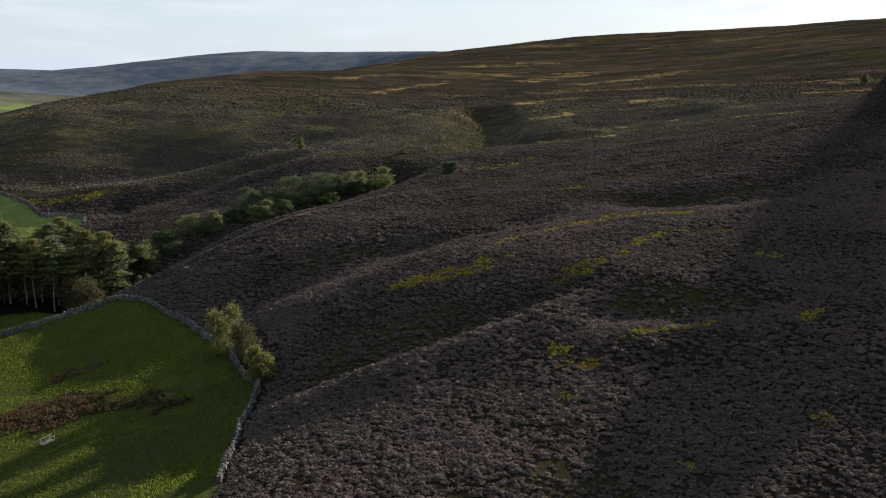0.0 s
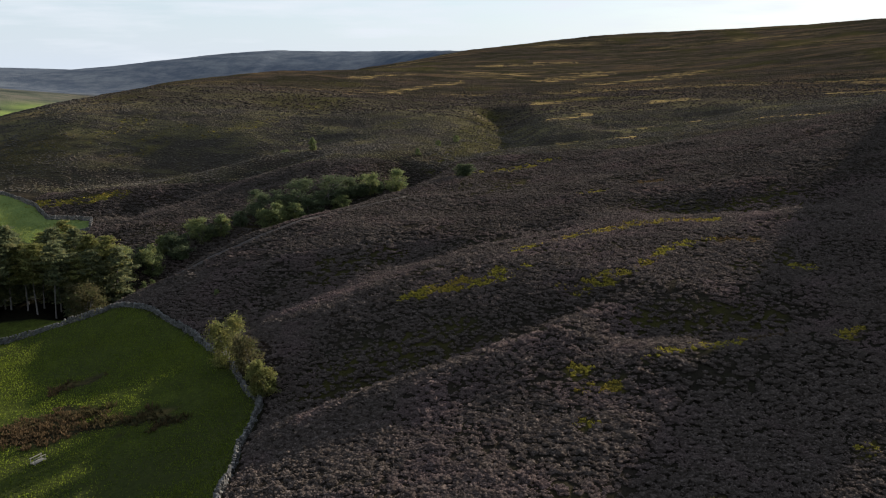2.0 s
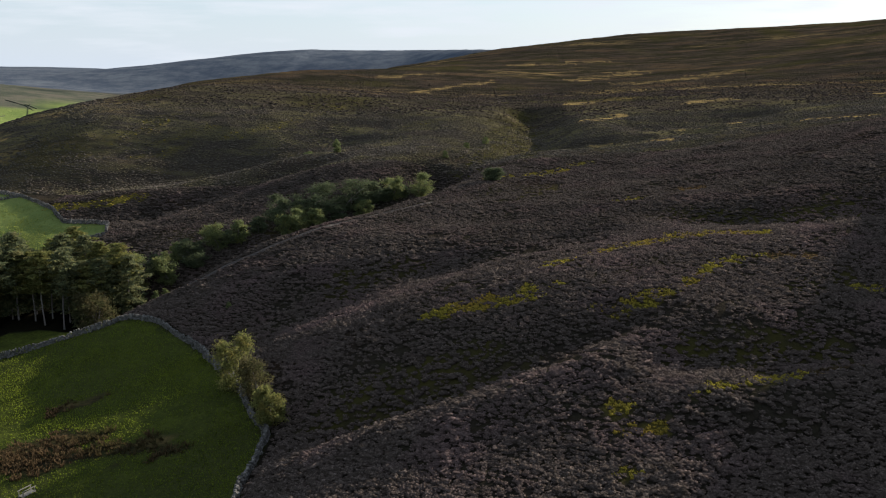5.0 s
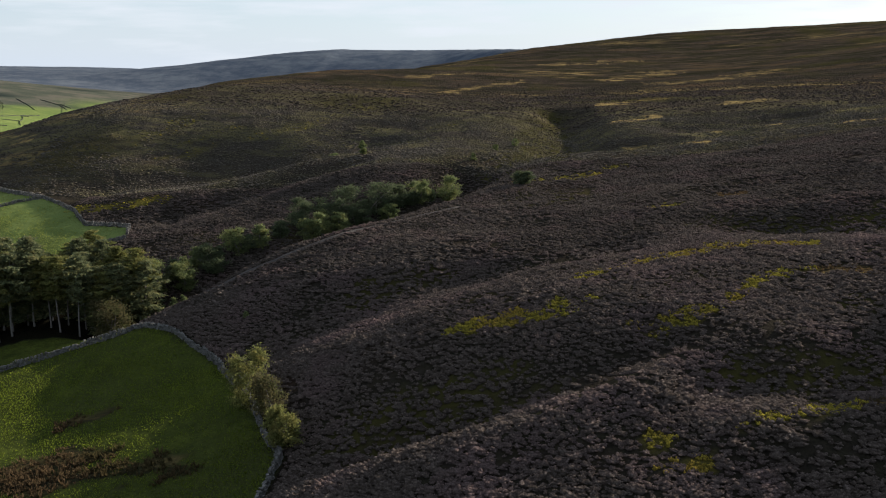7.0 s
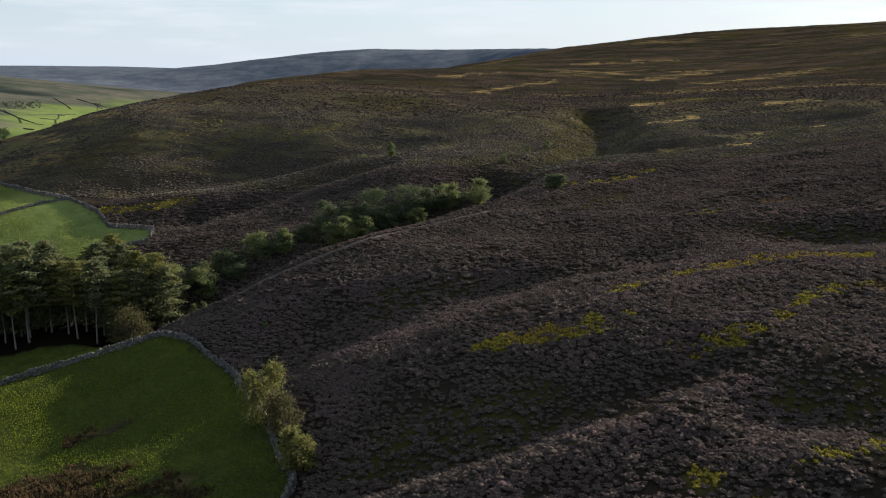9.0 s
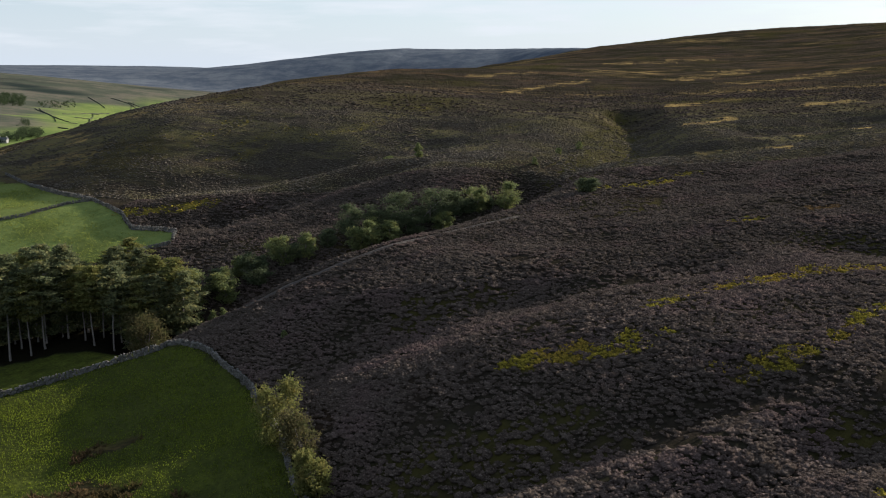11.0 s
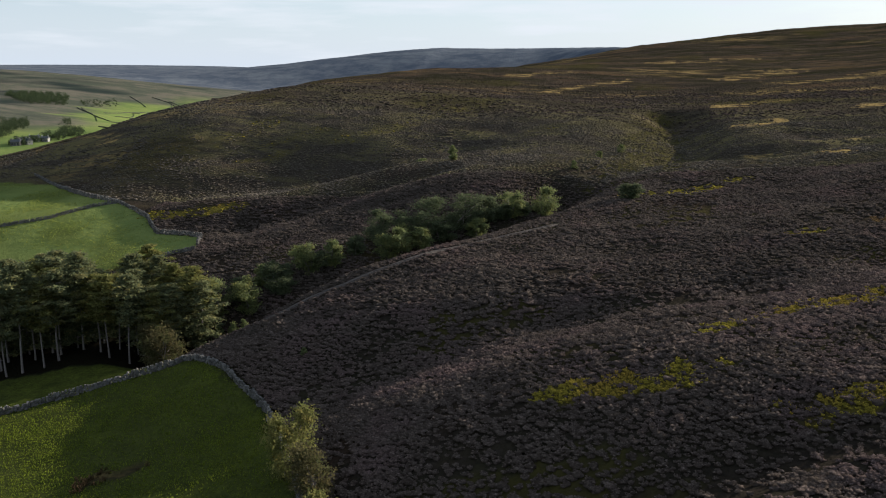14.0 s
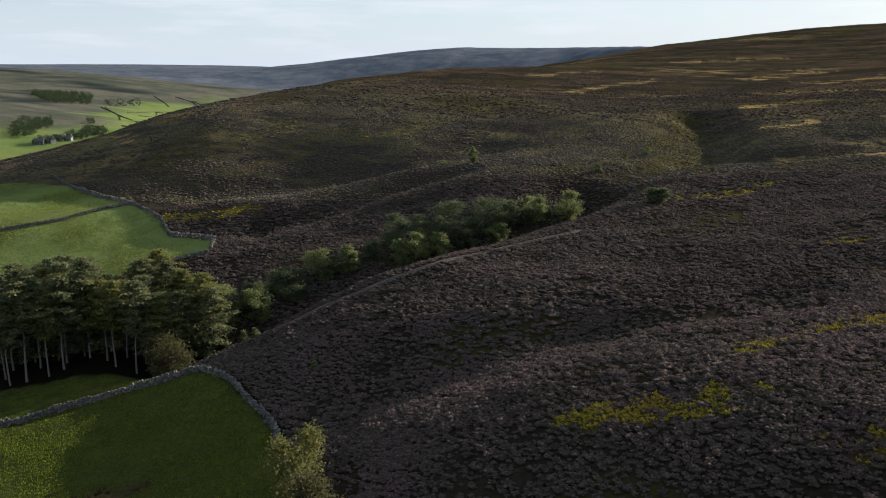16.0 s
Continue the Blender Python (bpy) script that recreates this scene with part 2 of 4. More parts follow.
M_NEEDLES = leaf_material("pine_needles", (0.058, 0.072, 0.042), (0.165, 0.182, 0.086), (0.215, 0.200, 0.085))
M_LARCH = leaf_material("larch_needles", (0.090, 0.100, 0.034), (0.200, 0.200, 0.066), (0.200, 0.172, 0.056))
M_BIRCH = leaf_material("birch_leaves", (0.074, 0.096, 0.042), (0.185, 0.210, 0.086), (0.205, 0.205, 0.074))
M_ALDER = leaf_material("alder_leaves", (0.048, 0.062, 0.034), (0.108, 0.128, 0.066), (0.095, 0.110, 0.054))
M_RUSSET = leaf_material("turning_leaves", (0.055, 0.055, 0.026), (0.118, 0.098, 0.046), (0.085, 0.095, 0.036))
M_WOOD = rough_material("weathered_wood", (0.11, 0.10, 0.08), (0.30, 0.28, 0.24), 14.0, 0.4, 0.01)
M_LIME = rough_material("pale_render", (0.20, 0.195, 0.18), (0.34, 0.33, 0.31), 1.5, 0.2, 0.02)
M_SLATE = rough_material("slate", (0.06, 0.065, 0.07), (0.13, 0.135, 0.14), 3.0, 0.4, 0.03)
M_GLASS = principled("window_glass", 0.1)[0]
M_GLASS.node_tree.nodes["Principled BSDF"].inputs["Base Color"].default_value = (0.02, 0.025, 0.03, 1)

# ---- the lie of the land ----
MOUNDS = []


def mound(x, y, radius, height):
    """A rise, or with a negative height a hollow, of the moor."""
    MOUNDS.append((x, y, radius, height))


LAND = 30.3
mound(-150, 75, 34, -1.8)
mound(-150, 102, 34, 1.4)
mound(-150, 129, 34, 1.9)
mound(-150, 156, 34, -0.3)
mound(-150, 183, 34, 0.3)
mound(-150, 210, 34, 0.9)
mound(-150, 237, 34, -1.9)
mound(-150, 264, 34, -8.8)
mound(-150, 291, 34, 1.0)
mound(-150, 318, 34, 0.3)
mound(-123, 48, 34, 1.0)
mound(-123, 75, 34, 3.4)
mound(-123, 102, 34, 1.8)
mound(-123, 129, 34, -5.9)
mound(-123, 156, 34, 7.7)
mound(-123, 183, 34, -8.6)
mound(-123, 210, 34, 6.6)
mound(-123, 237, 34, -9.2)
mound(-123, 264, 34, 6.2)
mound(-123, 291, 34, -2.3)
mound(-123, 318, 34, -4.7)
mound(-96, 75, 34, -3.9)
mound(-96, 102, 34, 0.8)
mound(-96, 129, 34, 11.8)
mound(-96, 156, 34, -11.4)
mound(-96, 183, 34, 14.7)
mound(-96, 210, 34, -16.0)
mound(-96, 237, 34, 10.2)
mound(-96, 264, 34, -17.2)
mound(-96, 318, 34, -3.0)
mound(-69, 48, 34, -4.7)
mound(-69, 75, 34, 13.2)
mound(-69, 102, 34, -6.5)
mound(-69, 129, 34, -0.2)
mound(-69, 156, 34, 7.3)
mound(-69, 183, 34, -11.4)
mound(-69, 210, 34, 13.0)
mound(-69, 237, 34, -15.5)
mound(-69, 264, 34, 2.1)
mound(-69, 291, 34, 1.2)
mound(-69, 318, 34, -5.9)
mound(-42, 48, 34, 7.3)
mound(-42, 75, 34, -19.6)
mound(-42, 102, 34, 13.8)
mound(-42, 129, 34, -4.7)
mound(-42, 156, 34, 1.8)
mound(-42, 183, 34, 12.8)
mound(-42, 210, 34, -19.0)
mound(-42, 237, 34, 16.6)
mound(-42, 264, 34, -14.0)
mound(-42, 291, 34, -4.8)
mound(-42, 318, 34, 0.6)
mound(-15, 48, 34, 1.0)
mound(-15, 75, 34, 13.5)
mound(-15, 102, 34, -15.1)
mound(-15, 129, 34, 10.5)
mound(-15, 156, 34, 1.5)
mound(-15, 183, 34, -7.3)
mound(-15, 210, 34, 11.5)
mound(-15, 237, 34, -14.4)
mound(-15, 264, 34, 6.9)
mound(-15, 291, 34, -1.8)
mound(-15, 318, 34, -2.4)
mound(12, 48, 34, -3.0)
mound(12, 75, 34, -0.3)
mound(12, 102, 34, 11.3)
mound(12, 129, 34, 0.1)
mound(12, 156, 34, -3.9)
mound(12, 183, 34, 6.4)
mound(12, 210, 34, -13.7)
mound(12, 237, 34, 7.3)
mound(12, 264, 34, -11.3)
mound(12, 291, 34, -0.7)
mound(12, 318, 34, -0.5)
mound(39, 48, 34, 0.6)
mound(39, 75, 34, -5.5)
mound(39, 102, 34, -3.9)
mound(39, 129, 34, 0.6)
mound(39, 156, 34, 1.8)
mound(39, 183, 34, -6.6)
mound(39, 210, 34, 3.4)
mound(39, 237, 34, -9.0)
mound(39, 264, 34, 1.9)
mound(39, 291, 34, -1.9)
mound(39, 318, 34, -2.1)
mound(66, 48, 34, -1.1)
mound(66, 75, 34, 2.3)
mound(66, 102, 34, 2.5)
mound(66, 129, 34, -1.8)
mound(66, 156, 34, -2.2)
mound(66, 210, 34, -6.0)
mound(66, 264, 34, -5.7)
mound(66, 291, 34, -1.9)
mound(66, 318, 34, -0.9)
mound(93, 48, 34, 0.2)
mound(93, 75, 34, -2.0)
mound(93, 102, 34, -1.2)
mound(93, 129, 34, 0.7)
mound(93, 156, 34, -0.2)
mound(93, 183, 34, -1.8)
mound(93, 210, 34, 0.3)
mound(93, 237, 34, -3.0)
mound(93, 264, 34, -0.6)
mound(93, 291, 34, -0.8)
mound(93, 318, 34, -1.5)
mound(120, 48, 34, -0.7)
mound(120, 75, 34, 1.0)
mound(120, 129, 34, -1.3)
mound(120, 156, 34, -0.3)
mound(120, 183, 34, -0.4)
mound(120, 210, 34, -0.7)
mound(120, 237, 34, -1.0)
mound(120, 264, 34, -1.6)
mound(120, 291, 34, -1.3)
mound(-400, -40, 110, 2.7)
mound(-400, 50, 110, -4.5)
mound(-400, 140, 110, -4.5)
mound(-400, 230, 110, 4.0)
mound(-400, 320, 110, -12.8)
mound(-400, 410, 110, 5.3)
mound(-400, 500, 110, -1.8)
mound(-400, 590, 110, 0.6)
mound(-310, -40, 110, -1.5)
mound(-310, 50, 110, -0.5)
mound(-310, 140, 110, -27.7)
mound(-310, 230, 110, -5.3)
mound(-310, 320, 110, 10.8)
mound(-310, 410, 110, -8.5)
mound(-310, 500, 110, 0.9)
mound(-310, 680, 110, -0.4)
mound(-220, -40, 110, 11.1)
mound(-220, 50, 110, -19.4)
mound(-220, 140, 110, 9.9)
mound(-220, 230, 110, 0.7)
mound(-220, 320, 110, -33.9)
mound(-220, 410, 110, 9.7)
mound(-220, 500, 110, -3.3)
mound(-220, 590, 110, 2.4)
mound(-220, 680, 110, -0.2)
mound(-130, -40, 110, -11.9)
mound(-130, 50, 110, 13.4)
mound(-130, 140, 110, -23.4)
mound(-130, 230, 110, 3.0)
mound(-130, 320, 110, 44.0)
mound(-130, 410, 110, -9.7)
mound(-130, 500, 110, 20.6)
mound(-130, 590, 110, -1.9)
mound(-130, 680, 110, 0.8)
mound(-40, -40, 110, -0.7)
mound(-40, 50, 110, 7.1)
mound(-40, 140, 110, -22.9)
mound(-40, 230, 110, 10.4)
mound(-40, 320, 110, -9.9)
mound(-40, 410, 110, 1.2)
mound(-40, 500, 110, 0.1)
mound(-40, 590, 110, 5.7)
mound(-40, 680, 110, -1.0)
mound(50, -40, 110, 2.7)
mound(50, 50, 110, -15.2)
mound(50, 140, 110, 14.4)
mound(50, 230, 110, 11.8)
mound(50, 320, 110, 6.8)
mound(50, 410, 110, 5.2)
mound(50, 500, 110, 2.5)
mound(50, 590, 110, -1.2)
mound(50, 680, 110, 0.8)
mound(140, -40, 110, -3.7)
mound(140, 50, 110, 15.8)
mound(140, 140, 110, 2.2)
mound(140, 230, 110, 3.5)
mound(140, 320, 110, -1.2)
mound(140, 410, 110, 6.3)
mound(140, 500, 110, -1.0)
mound(140, 590, 110, 2.3)
mound(140, 680, 110, -0.9)
mound(230, -40, 110, -0.8)
mound(230, 50, 110, -1.6)
mound(230, 140, 110, -3.0)
mound(230, 230, 110, 14.9)
mound(230, 320, 110, 2.3)
mound(230, 410, 110, -1.8)
mound(230, 500, 110, 0.4)
mound(230, 590, 110, -0.7)
mound(230, 680, 110, 0.4)
mound(320, -40, 110, 0.3)
mound(320, 50, 110, 0.5)
mound(320, 140, 110, -1.9)
mound(320, 230, 110, 22.5)
mound(320, 320, 110, 8.7)
mound(320, 410, 110, -3.1)
mound(320, 500, 110, 1.4)
mound(320, 590, 110, -0.3)
mound(-314, 461, 150, 11.2)
mound(0, 585, 157, 4.5)
mound(300, 500, 157, 21.2)
mound(197, 592, 168, 11.6)
mound(-500, 400, 175, -45.3)
mound(100, 667, 182, -11.7)
mound(-22, 724, 196, 22.1)
mound(-250, 700, 202, -2.1)
mound(800, 0, 224, 65.9)
mound(-500, -600, 224, -47.6)
mound(-510, 661, 228, -31.4)
mound(400, -700, 232, 42.3)
mound(500, 700, 235, 37.9)
mound(79, 871, 238, 24.3)
mound(260, 886, 252, 19.4)
mound(-620, 829, 284, -8.8)
mound(0, 1050, 287, 2.2)
mound(250, 1100, 309, -15.9)
mound(-1100, 200, 312, -34.3)
mound(550, 1000, 313, 55.9)
mound(50, 1300, 357, 100.1)
mound(-300, 1300, 367, -113.5)
mound(-693, 1146, 369, 6.6)
mound(-918, 1419, 467, -25.1)
mound(-1800, 0, 504, 46.9)
mound(-150, 2000, 555, -81)
mound(-963, 1801, 566, 2.1)
mound(-1409, 1738, 621, 65)
mound(600, 2200, 632, 138.5)
mound(-1096, 2294, 706, -55)
mound(0, -2500, 707, 28.1)
mound(-2200, 1500, 742, -44.5)
mound(2500, 1000, 751, 79.3)
mound(-811, 2832, 818, -47.7)
mound(-277, 3035, 846, 62.5)
mound(-1309, 3402, 1014, 97.3)
mound(-3200, -2000, 1060, 56.5)
mound(3000, -2500, 1098, 75.4)
mound(1200, 3800, 1109, 156.1)
mound(-2624, 3199, 1153, 85.2)
mound(-2059, 3709, 1182, -77)
mound(-4000, 2500, 1317, -2.4)
mound(4000, 4000, 1579, 73.9)

# streams, gully, smaller hollows and ridges of the slope: plan line, width, depth
RAVINES = [
    ([(-66, 158), (-56, 166), (-44, 180), (-32, 194), (-18, 210), (-12, 226)], 8, 5),
    ([(-12, 226), (-5, 238), (3, 252), (14, 268)], 7, 2),
    ([(14, 268), (17, 288), (16.5, 310), (15, 330)], 9, 5.5),
    ([(-81, 218), (-72, 225), (-60, 233), (-46, 243)], 6.5, 1.6),
    ([(-97, 230), (-88, 235), (-74, 243), (-58, 254), (-40, 268)], 9, -1.2),
    ([(30, 262), (46, 268), (60, 274)], 8, 2.5),
    ([(48, 287), (66, 293), (84, 300)], 8, 2.5),
    ([(-14, 98), (-4, 98), (6, 101), (16, 107)], 5, 2),
    ([(-16, 91), (-2, 91.5), (8, 95), (17, 102), (24, 104)], 5.5, -1.2),
    ([(18, 97), (28, 99.5), (38, 101)], 4, 1.4),
    ([(20, 91), (28, 90), (37, 94), (44, 99)], 4.5, -1.2),
    ([(-8, 268), (1, 285), (5, 305)], 10, 2.5),
    ([(-42, 134), (-30, 137), (-18, 139), (-6, 143)], 7, 1.8),
    ([(-34, 128), (-24, 132), (-12, 136), (0, 141), (12, 146)], 8, 1.5),
    ([(36, 152), (46, 146), (56, 145)], 7, 2),
    ([(-108, 240), (-94, 249), (-78, 258), (-60, 268), (-46, 280)], 11, 1.8),
    # unseen ridge added right of the view to cast shade on the slope
    ([(152, 270), (139, 247), (128, 227), (119, 206), (111, 187)], 11, -24),
]
# dry stone walls, on the plan
FIELD_WALL = [(-121.2, 95.4), (-98.5, 115.0), (-84.8, 126.7), (-75.7, 134.5), (-74.4, 136.2), (-72.3, 138.0), (-69.4, 140.2), (-66.5, 142.4), (-63.9, 143.2), (-61.4, 144.2), (-59.3, 145.1), (-58.4, 146.3), (-55.4, 145.2), (-51.6, 142.5), (-48.9, 140.3), (-46.7, 138.2), (-44.6, 136.6), (-42.1, 134.2), (-39.9, 131.7), (-37.0, 126.8), (-29.0, 113.0), (-26.0, 107.0), (-22.9, 102.0), (-23.0, 100.1), (-22.9, 96.2), (-22.7, 90.6), (-21.8, 85.3), (-21.2, 79.3), (-20.0, 71.3)]
FAR_WALL = [(-166, 262), (-154, 253), (-141, 242.5), (-130.5, 236), (-121, 232), (-112, 226), (-108, 223), (-105, 219), (-101, 214.5), (-95, 214), (-89, 212), (-87, 206)]
WALL_STUB = [(-86, 203), (-90, 200.5), (-95, 198)]
PASTURE_WALL = [(-160, 203), (-141.7, 211.4), (-131.4, 219.4), (-126, 228), (-121, 232)]
FIELD = FIELD_WALL + [(-16, 40), (-12, -40), (-20, -120), (-140, -150), (-140, 100)]
WOOD_EDGE = [(-121.2, 95.4), (-84.8, 126.7), (-74.4, 136.2), (-69.4, 140.2), (-63.9, 143.2), (-59.3, 145.1), (-58.4, 146.3), (-64, 152), (-66, 153), (-78, 151), (-90, 146), (-104, 140), (-120, 130)]
PASTURE = FAR_WALL[1:] + [(-88, 202), (-95, 198), (-102, 190), (-108, 178), (-150, 165), (-220, 180), (-220, 235), (-180, 258)]
WOOD = [(-66, 153), (-64, 162), (-72, 174), (-95, 176), (-135, 160), (-125, 138), (-104, 140), (-90, 146), (-78, 151)]
TRACK_UPPER = [(-60, 157), (-50, 165), (-41, 175), (-32, 184.5), (-21, 195), (-10, 203)]
TRACK_LOWER = [(-58, 154.5), (-48, 157), (-40, 163), (-30.8, 170.5), (-21, 181), (-11, 190.5)]
MOSS = [([(-3.5, 117.4), (1.9, 116.8), (7.1, 116.9)], 1.22),
        ([(8.0, 127.9), (19.2, 135.2), (29.1, 138.7), (39.4, 137.7)], 1.44),
        ([(14.3, 110.3), (19.2, 111.4), (24.4, 116.5), (30.1, 123.7), (34.7, 125.1)], 1.08),
        ([(12.0, 88.6), (19.0, 90.4), (20.8, 91.7)], 0.86),
        ([(20.6, 90.6), (25.7, 93.0), (31.1, 96.1)], 0.79),
        ([(12.3, 85.0), (15.6, 85.6)], 0.65),
        ([(10.8, 79.4), (12.4, 79.0)], 0.58),
        ([(43.2, 113.6), (45.3, 113.9)], 0.86),
        ([(-6.8, 119.4), (1.1, 118.9), (8.6, 118.5)], 1.08),
        ([(12.9, 110.6), (16.7, 111.8), (19.5, 113.0)], 0.86),
        ([(19.8, 69.1), (21.2, 69.8)], 0.65),
        ([(35.9, 77.9), (37.2, 78.5)], 0.58),
        ([(41.4, 95.8), (43.6, 96.6)], 0.72),
        ([(9.9, 217.1), (16.9, 221.3)], 2.4),
        ([(-0.5, 214.8), (5.2, 216.8)], 2.0),
        ([(21.0, 226.0), (24.0, 226.7)], 2.2),
        ([(-107.3, 224.0), (-98.0, 225.9), (-88.8, 229.5)], 2.2),
        ([(23.1, 171.1), (26.2, 171.1)], 1.6),
        ([(-115.0, 273.0), (-107.5, 286.2), (-99.2, 301.6)], 3.0),
        ([(-79.2, 280.5), (-65.3, 293.7), (-52.9, 323.4)], 2.6),
        ([(-100.9, 274.3), (-85.3, 289.3)], 2.0),
        ([(-103.4, 264.5), (-90.8, 276.3)], 1.5),
        ([(-27.0, 296.0), (-16.5, 301.0)], 2.0)]
GOLD = [([(34.7, 125.1), (40.5, 123.8)], 1.2),
        ([(31.1, 96.1), (37.0, 97.8)], 0.9),
        ([(37.2, 176.0), (39.5, 175.9)], 1.2),
        ([(14.4, 627.9), (46.7, 644.3), (78.3, 655.1)], 5),
        ([(-36.0, 440.3), (-22.3, 463.4), (2.3, 502.0)], 3.5),
        ([(50.8, 521.4), (88.0, 566.8)], 9),
        ([(74.1, 471.7), (105.0, 494.1), (139.0, 524.6)], 9),
        ([(-58.9, 496.2), (-28.9, 535.2)], 4),
        ([(-542.5, 730.1), (-172.2, 290.0), (-154.0, 283.7)], 2.5),
        ([(-264.2, 398.4), (-155.4, 279.7)], 1.6),
        ([(32.1, 346.6), (52.2, 370.3)], 5),
        ([(32.6, 302.1), (45.2, 313.0)], 3),
        ([(73.7, 332.7), (89.3, 347.3)], 3.5),
        ([(150.3, 361.4), (179.1, 373.1)], 3),
        ([(80.4, 266.2), (100.2, 251.5)], 2.5),
        ([(56.2, 282.9), (76.3, 283.0)], 2.0),
        ([(30.6, 267.4), (49.0, 254.6)], 2.0)]
GREEN = [([(-14.5, 104.4), (-8.7, 101.8), (-2.8, 99.7), (3.0, 101.6)], 3.2),
         ([(20.5, 97.1), (28.4, 100.4), (36.3, 102.7)], 2.6),
         ([(33.3, 154.7), (43.7, 151.7), (53.7, 149.2)], 4.0),
         ([(37.1, 115.0), (40.1, 116.1)], 2.5),
         ([(-21.4, 142.3), (-17.6, 142.4)], 3.0),
         ([(-7.6, 104.5), (-3.9, 104.5), (-1.6, 105.6)], 3.0),
         ([(-19.0, 143.8), (-14.1, 145.4)], 4.0),
         ([(10.6, 239.6), (12.3, 299.3), (12.5, 334.3)], 4.0),
         ([(-0.8, 247.2), (6.4, 273.8), (11.5, 316.1)], 6.0),
         ([(-6.8, 233.1), (1.2, 228.5), (9.2, 233.5)], 3.0),
         ([(-3.1, 187.8), (11.7, 235.5)], 1.0)]
RUSHES = [([(-55.6, 106.8), (-51.6, 108.7), (-46.0, 108.4)], 2.4),
          ([(-56.0, 103.6), (-48.5, 103.9), (-41.5, 104.4), (-35.5, 105.2)], 2.6),
          ([(-54.8, 116.5), (-53.8, 118.7)], 1.2),
          ([(-51.8, 118.3), (-49.9, 119.7)], 1.0)]


def away(x, y, line):
    """The distance of places from a line on the plan."""
    best = np.full(np.shape(x), 1e9)
    for (ax, ay), (bx, by) in zip(line, line[1:]):
        u = np.clip(((x - ax) * (bx - ax) + (y - ay) * (by - ay)) / ((bx - ax) ** 2 + (by - ay) ** 2), 0, 1)
        best = np.minimum(best, np.hypot(x - ax - u * (bx - ax), y - ay - u * (by - ay)))
    return best


def inside(x, y, ring):
    """Whether places lie within a ring on the plan."""
    odd = np.zeros(np.shape(x), bool)
    for (ax, ay), (bx, by) in zip(ring, ring[1:] + ring[:1]):
        if ay != by:
            odd ^= ((ay > y) != (by > y)) & (x < (bx - ax) * (y - ay) / (by - ay) + ax)
    return odd


LATTICE = np.random.RandomState(7).rand(256, 256)


def ripple(x, y, size):
    """Smooth noise from -1 to 1 with lumps of that size."""
    u, v = np.asarray(x, float) / size + 31.7, np.asarray(y, float) / size + 11.3
    i, j = np.floor(u).astype(int), np.floor(v).astype(int)
    f, g = u - i, v - j
    f, g = f * f * (3 - 2 * f), g * g * (3 - 2 * g)
    p = lambda a, b: LATTICE[a % 256, b % 256]
    return 2 * ((p(i, j) * (1 - f) + p(i + 1, j) * f) * (1 - g) + (p(i, j + 1) * (1 - f) + p(i + 1, j + 1) * f) * g) - 1


def near(x, y, lines, soft=0.6):
    """1 within the bands along the lines, falling to 0 outside, with a ragged edge."""
    out = np.zeros(np.shape(x))
    rag = 0.75 * ripple(x, y, 1.7) + 0.55 * ripple(x, y, 6.0)
    for line, width in lines:
        out = np.maximum(out, np.clip((width * (1 + rag) - away(x, y, line)) / (soft * max(1.0, width * 0.5)) + 0.5, 0, 1))
    return out


def ground_height(x, y):
    x, y = np.asarray(x, float), np.asarray(y, float)
    z = np.full(x.shape, LAND, float)
    for mx, my, r, h in MOUNDS:
        z += h * np.exp(-((x - mx) ** 2 + (y - my) ** 2) / r ** 2)
    for line, width, depth in RAVINES:
        z -= depth * np.exp(-(away(x, y, line) / width) ** 2)
    # the high table of moor on the horizon, with a saddle beside it
    ease = lambda v: np.clip(v, 0, 1) ** 2 * (3 - 2 * np.clip(v, 0, 1))
    table = 71 - 21 * ease((x + 2600) / 900) + 77 * ease((x + 1480) / 900)
    span = np.hypot(x, y)
    table = 60 + (table - 60) * np.where(x > -600, np.clip(span / 3300, 0, 1), 1)
    w = ease((span - 2500 + 1200 * ease((x + 300) / 500)) / 700)
    z = z * (1 - w) + table * w
    far = np.clip((np.hypot(x, y - 40) - 230) / 500, 0, 1)
    smooth = np.where(inside(x, y, FIELD) | inside(x, y, PASTURE), 0.35, 1.0)
    z += smooth * (0.42 * ripple(0.45 * x + 0.2 * y, y - 0.35 * x, 11) + 0.20 * ripple(x, y, 5.2)) + 0.06 * ripple(x, y, 1.9)
    z += far * (0.8 * ripple(x, y, 55) + 0.5 * ripple(x, y, 21)) + 2.5 * np.clip((np.hypot(x, y) - 1500) / 1500, 0, 1) * ripple(x, y, 260)
    return z


def graded(low, high, fine_low, fine_high, step, growth):
    """Coordinates that lie close together in the middle stretch and ever wider apart outside it."""
    out = list(np.arange(fine_low, fine_high, step))
    d, v = step, fine_low
    left = []
    while v > low:
        d *= growth
        v -= d
        left.append(v)
    d, v = step, out[-1]
    while v < high:
        d *= growth
        v += d
        out.append(v)
    return np.array(left[::-1] + out)


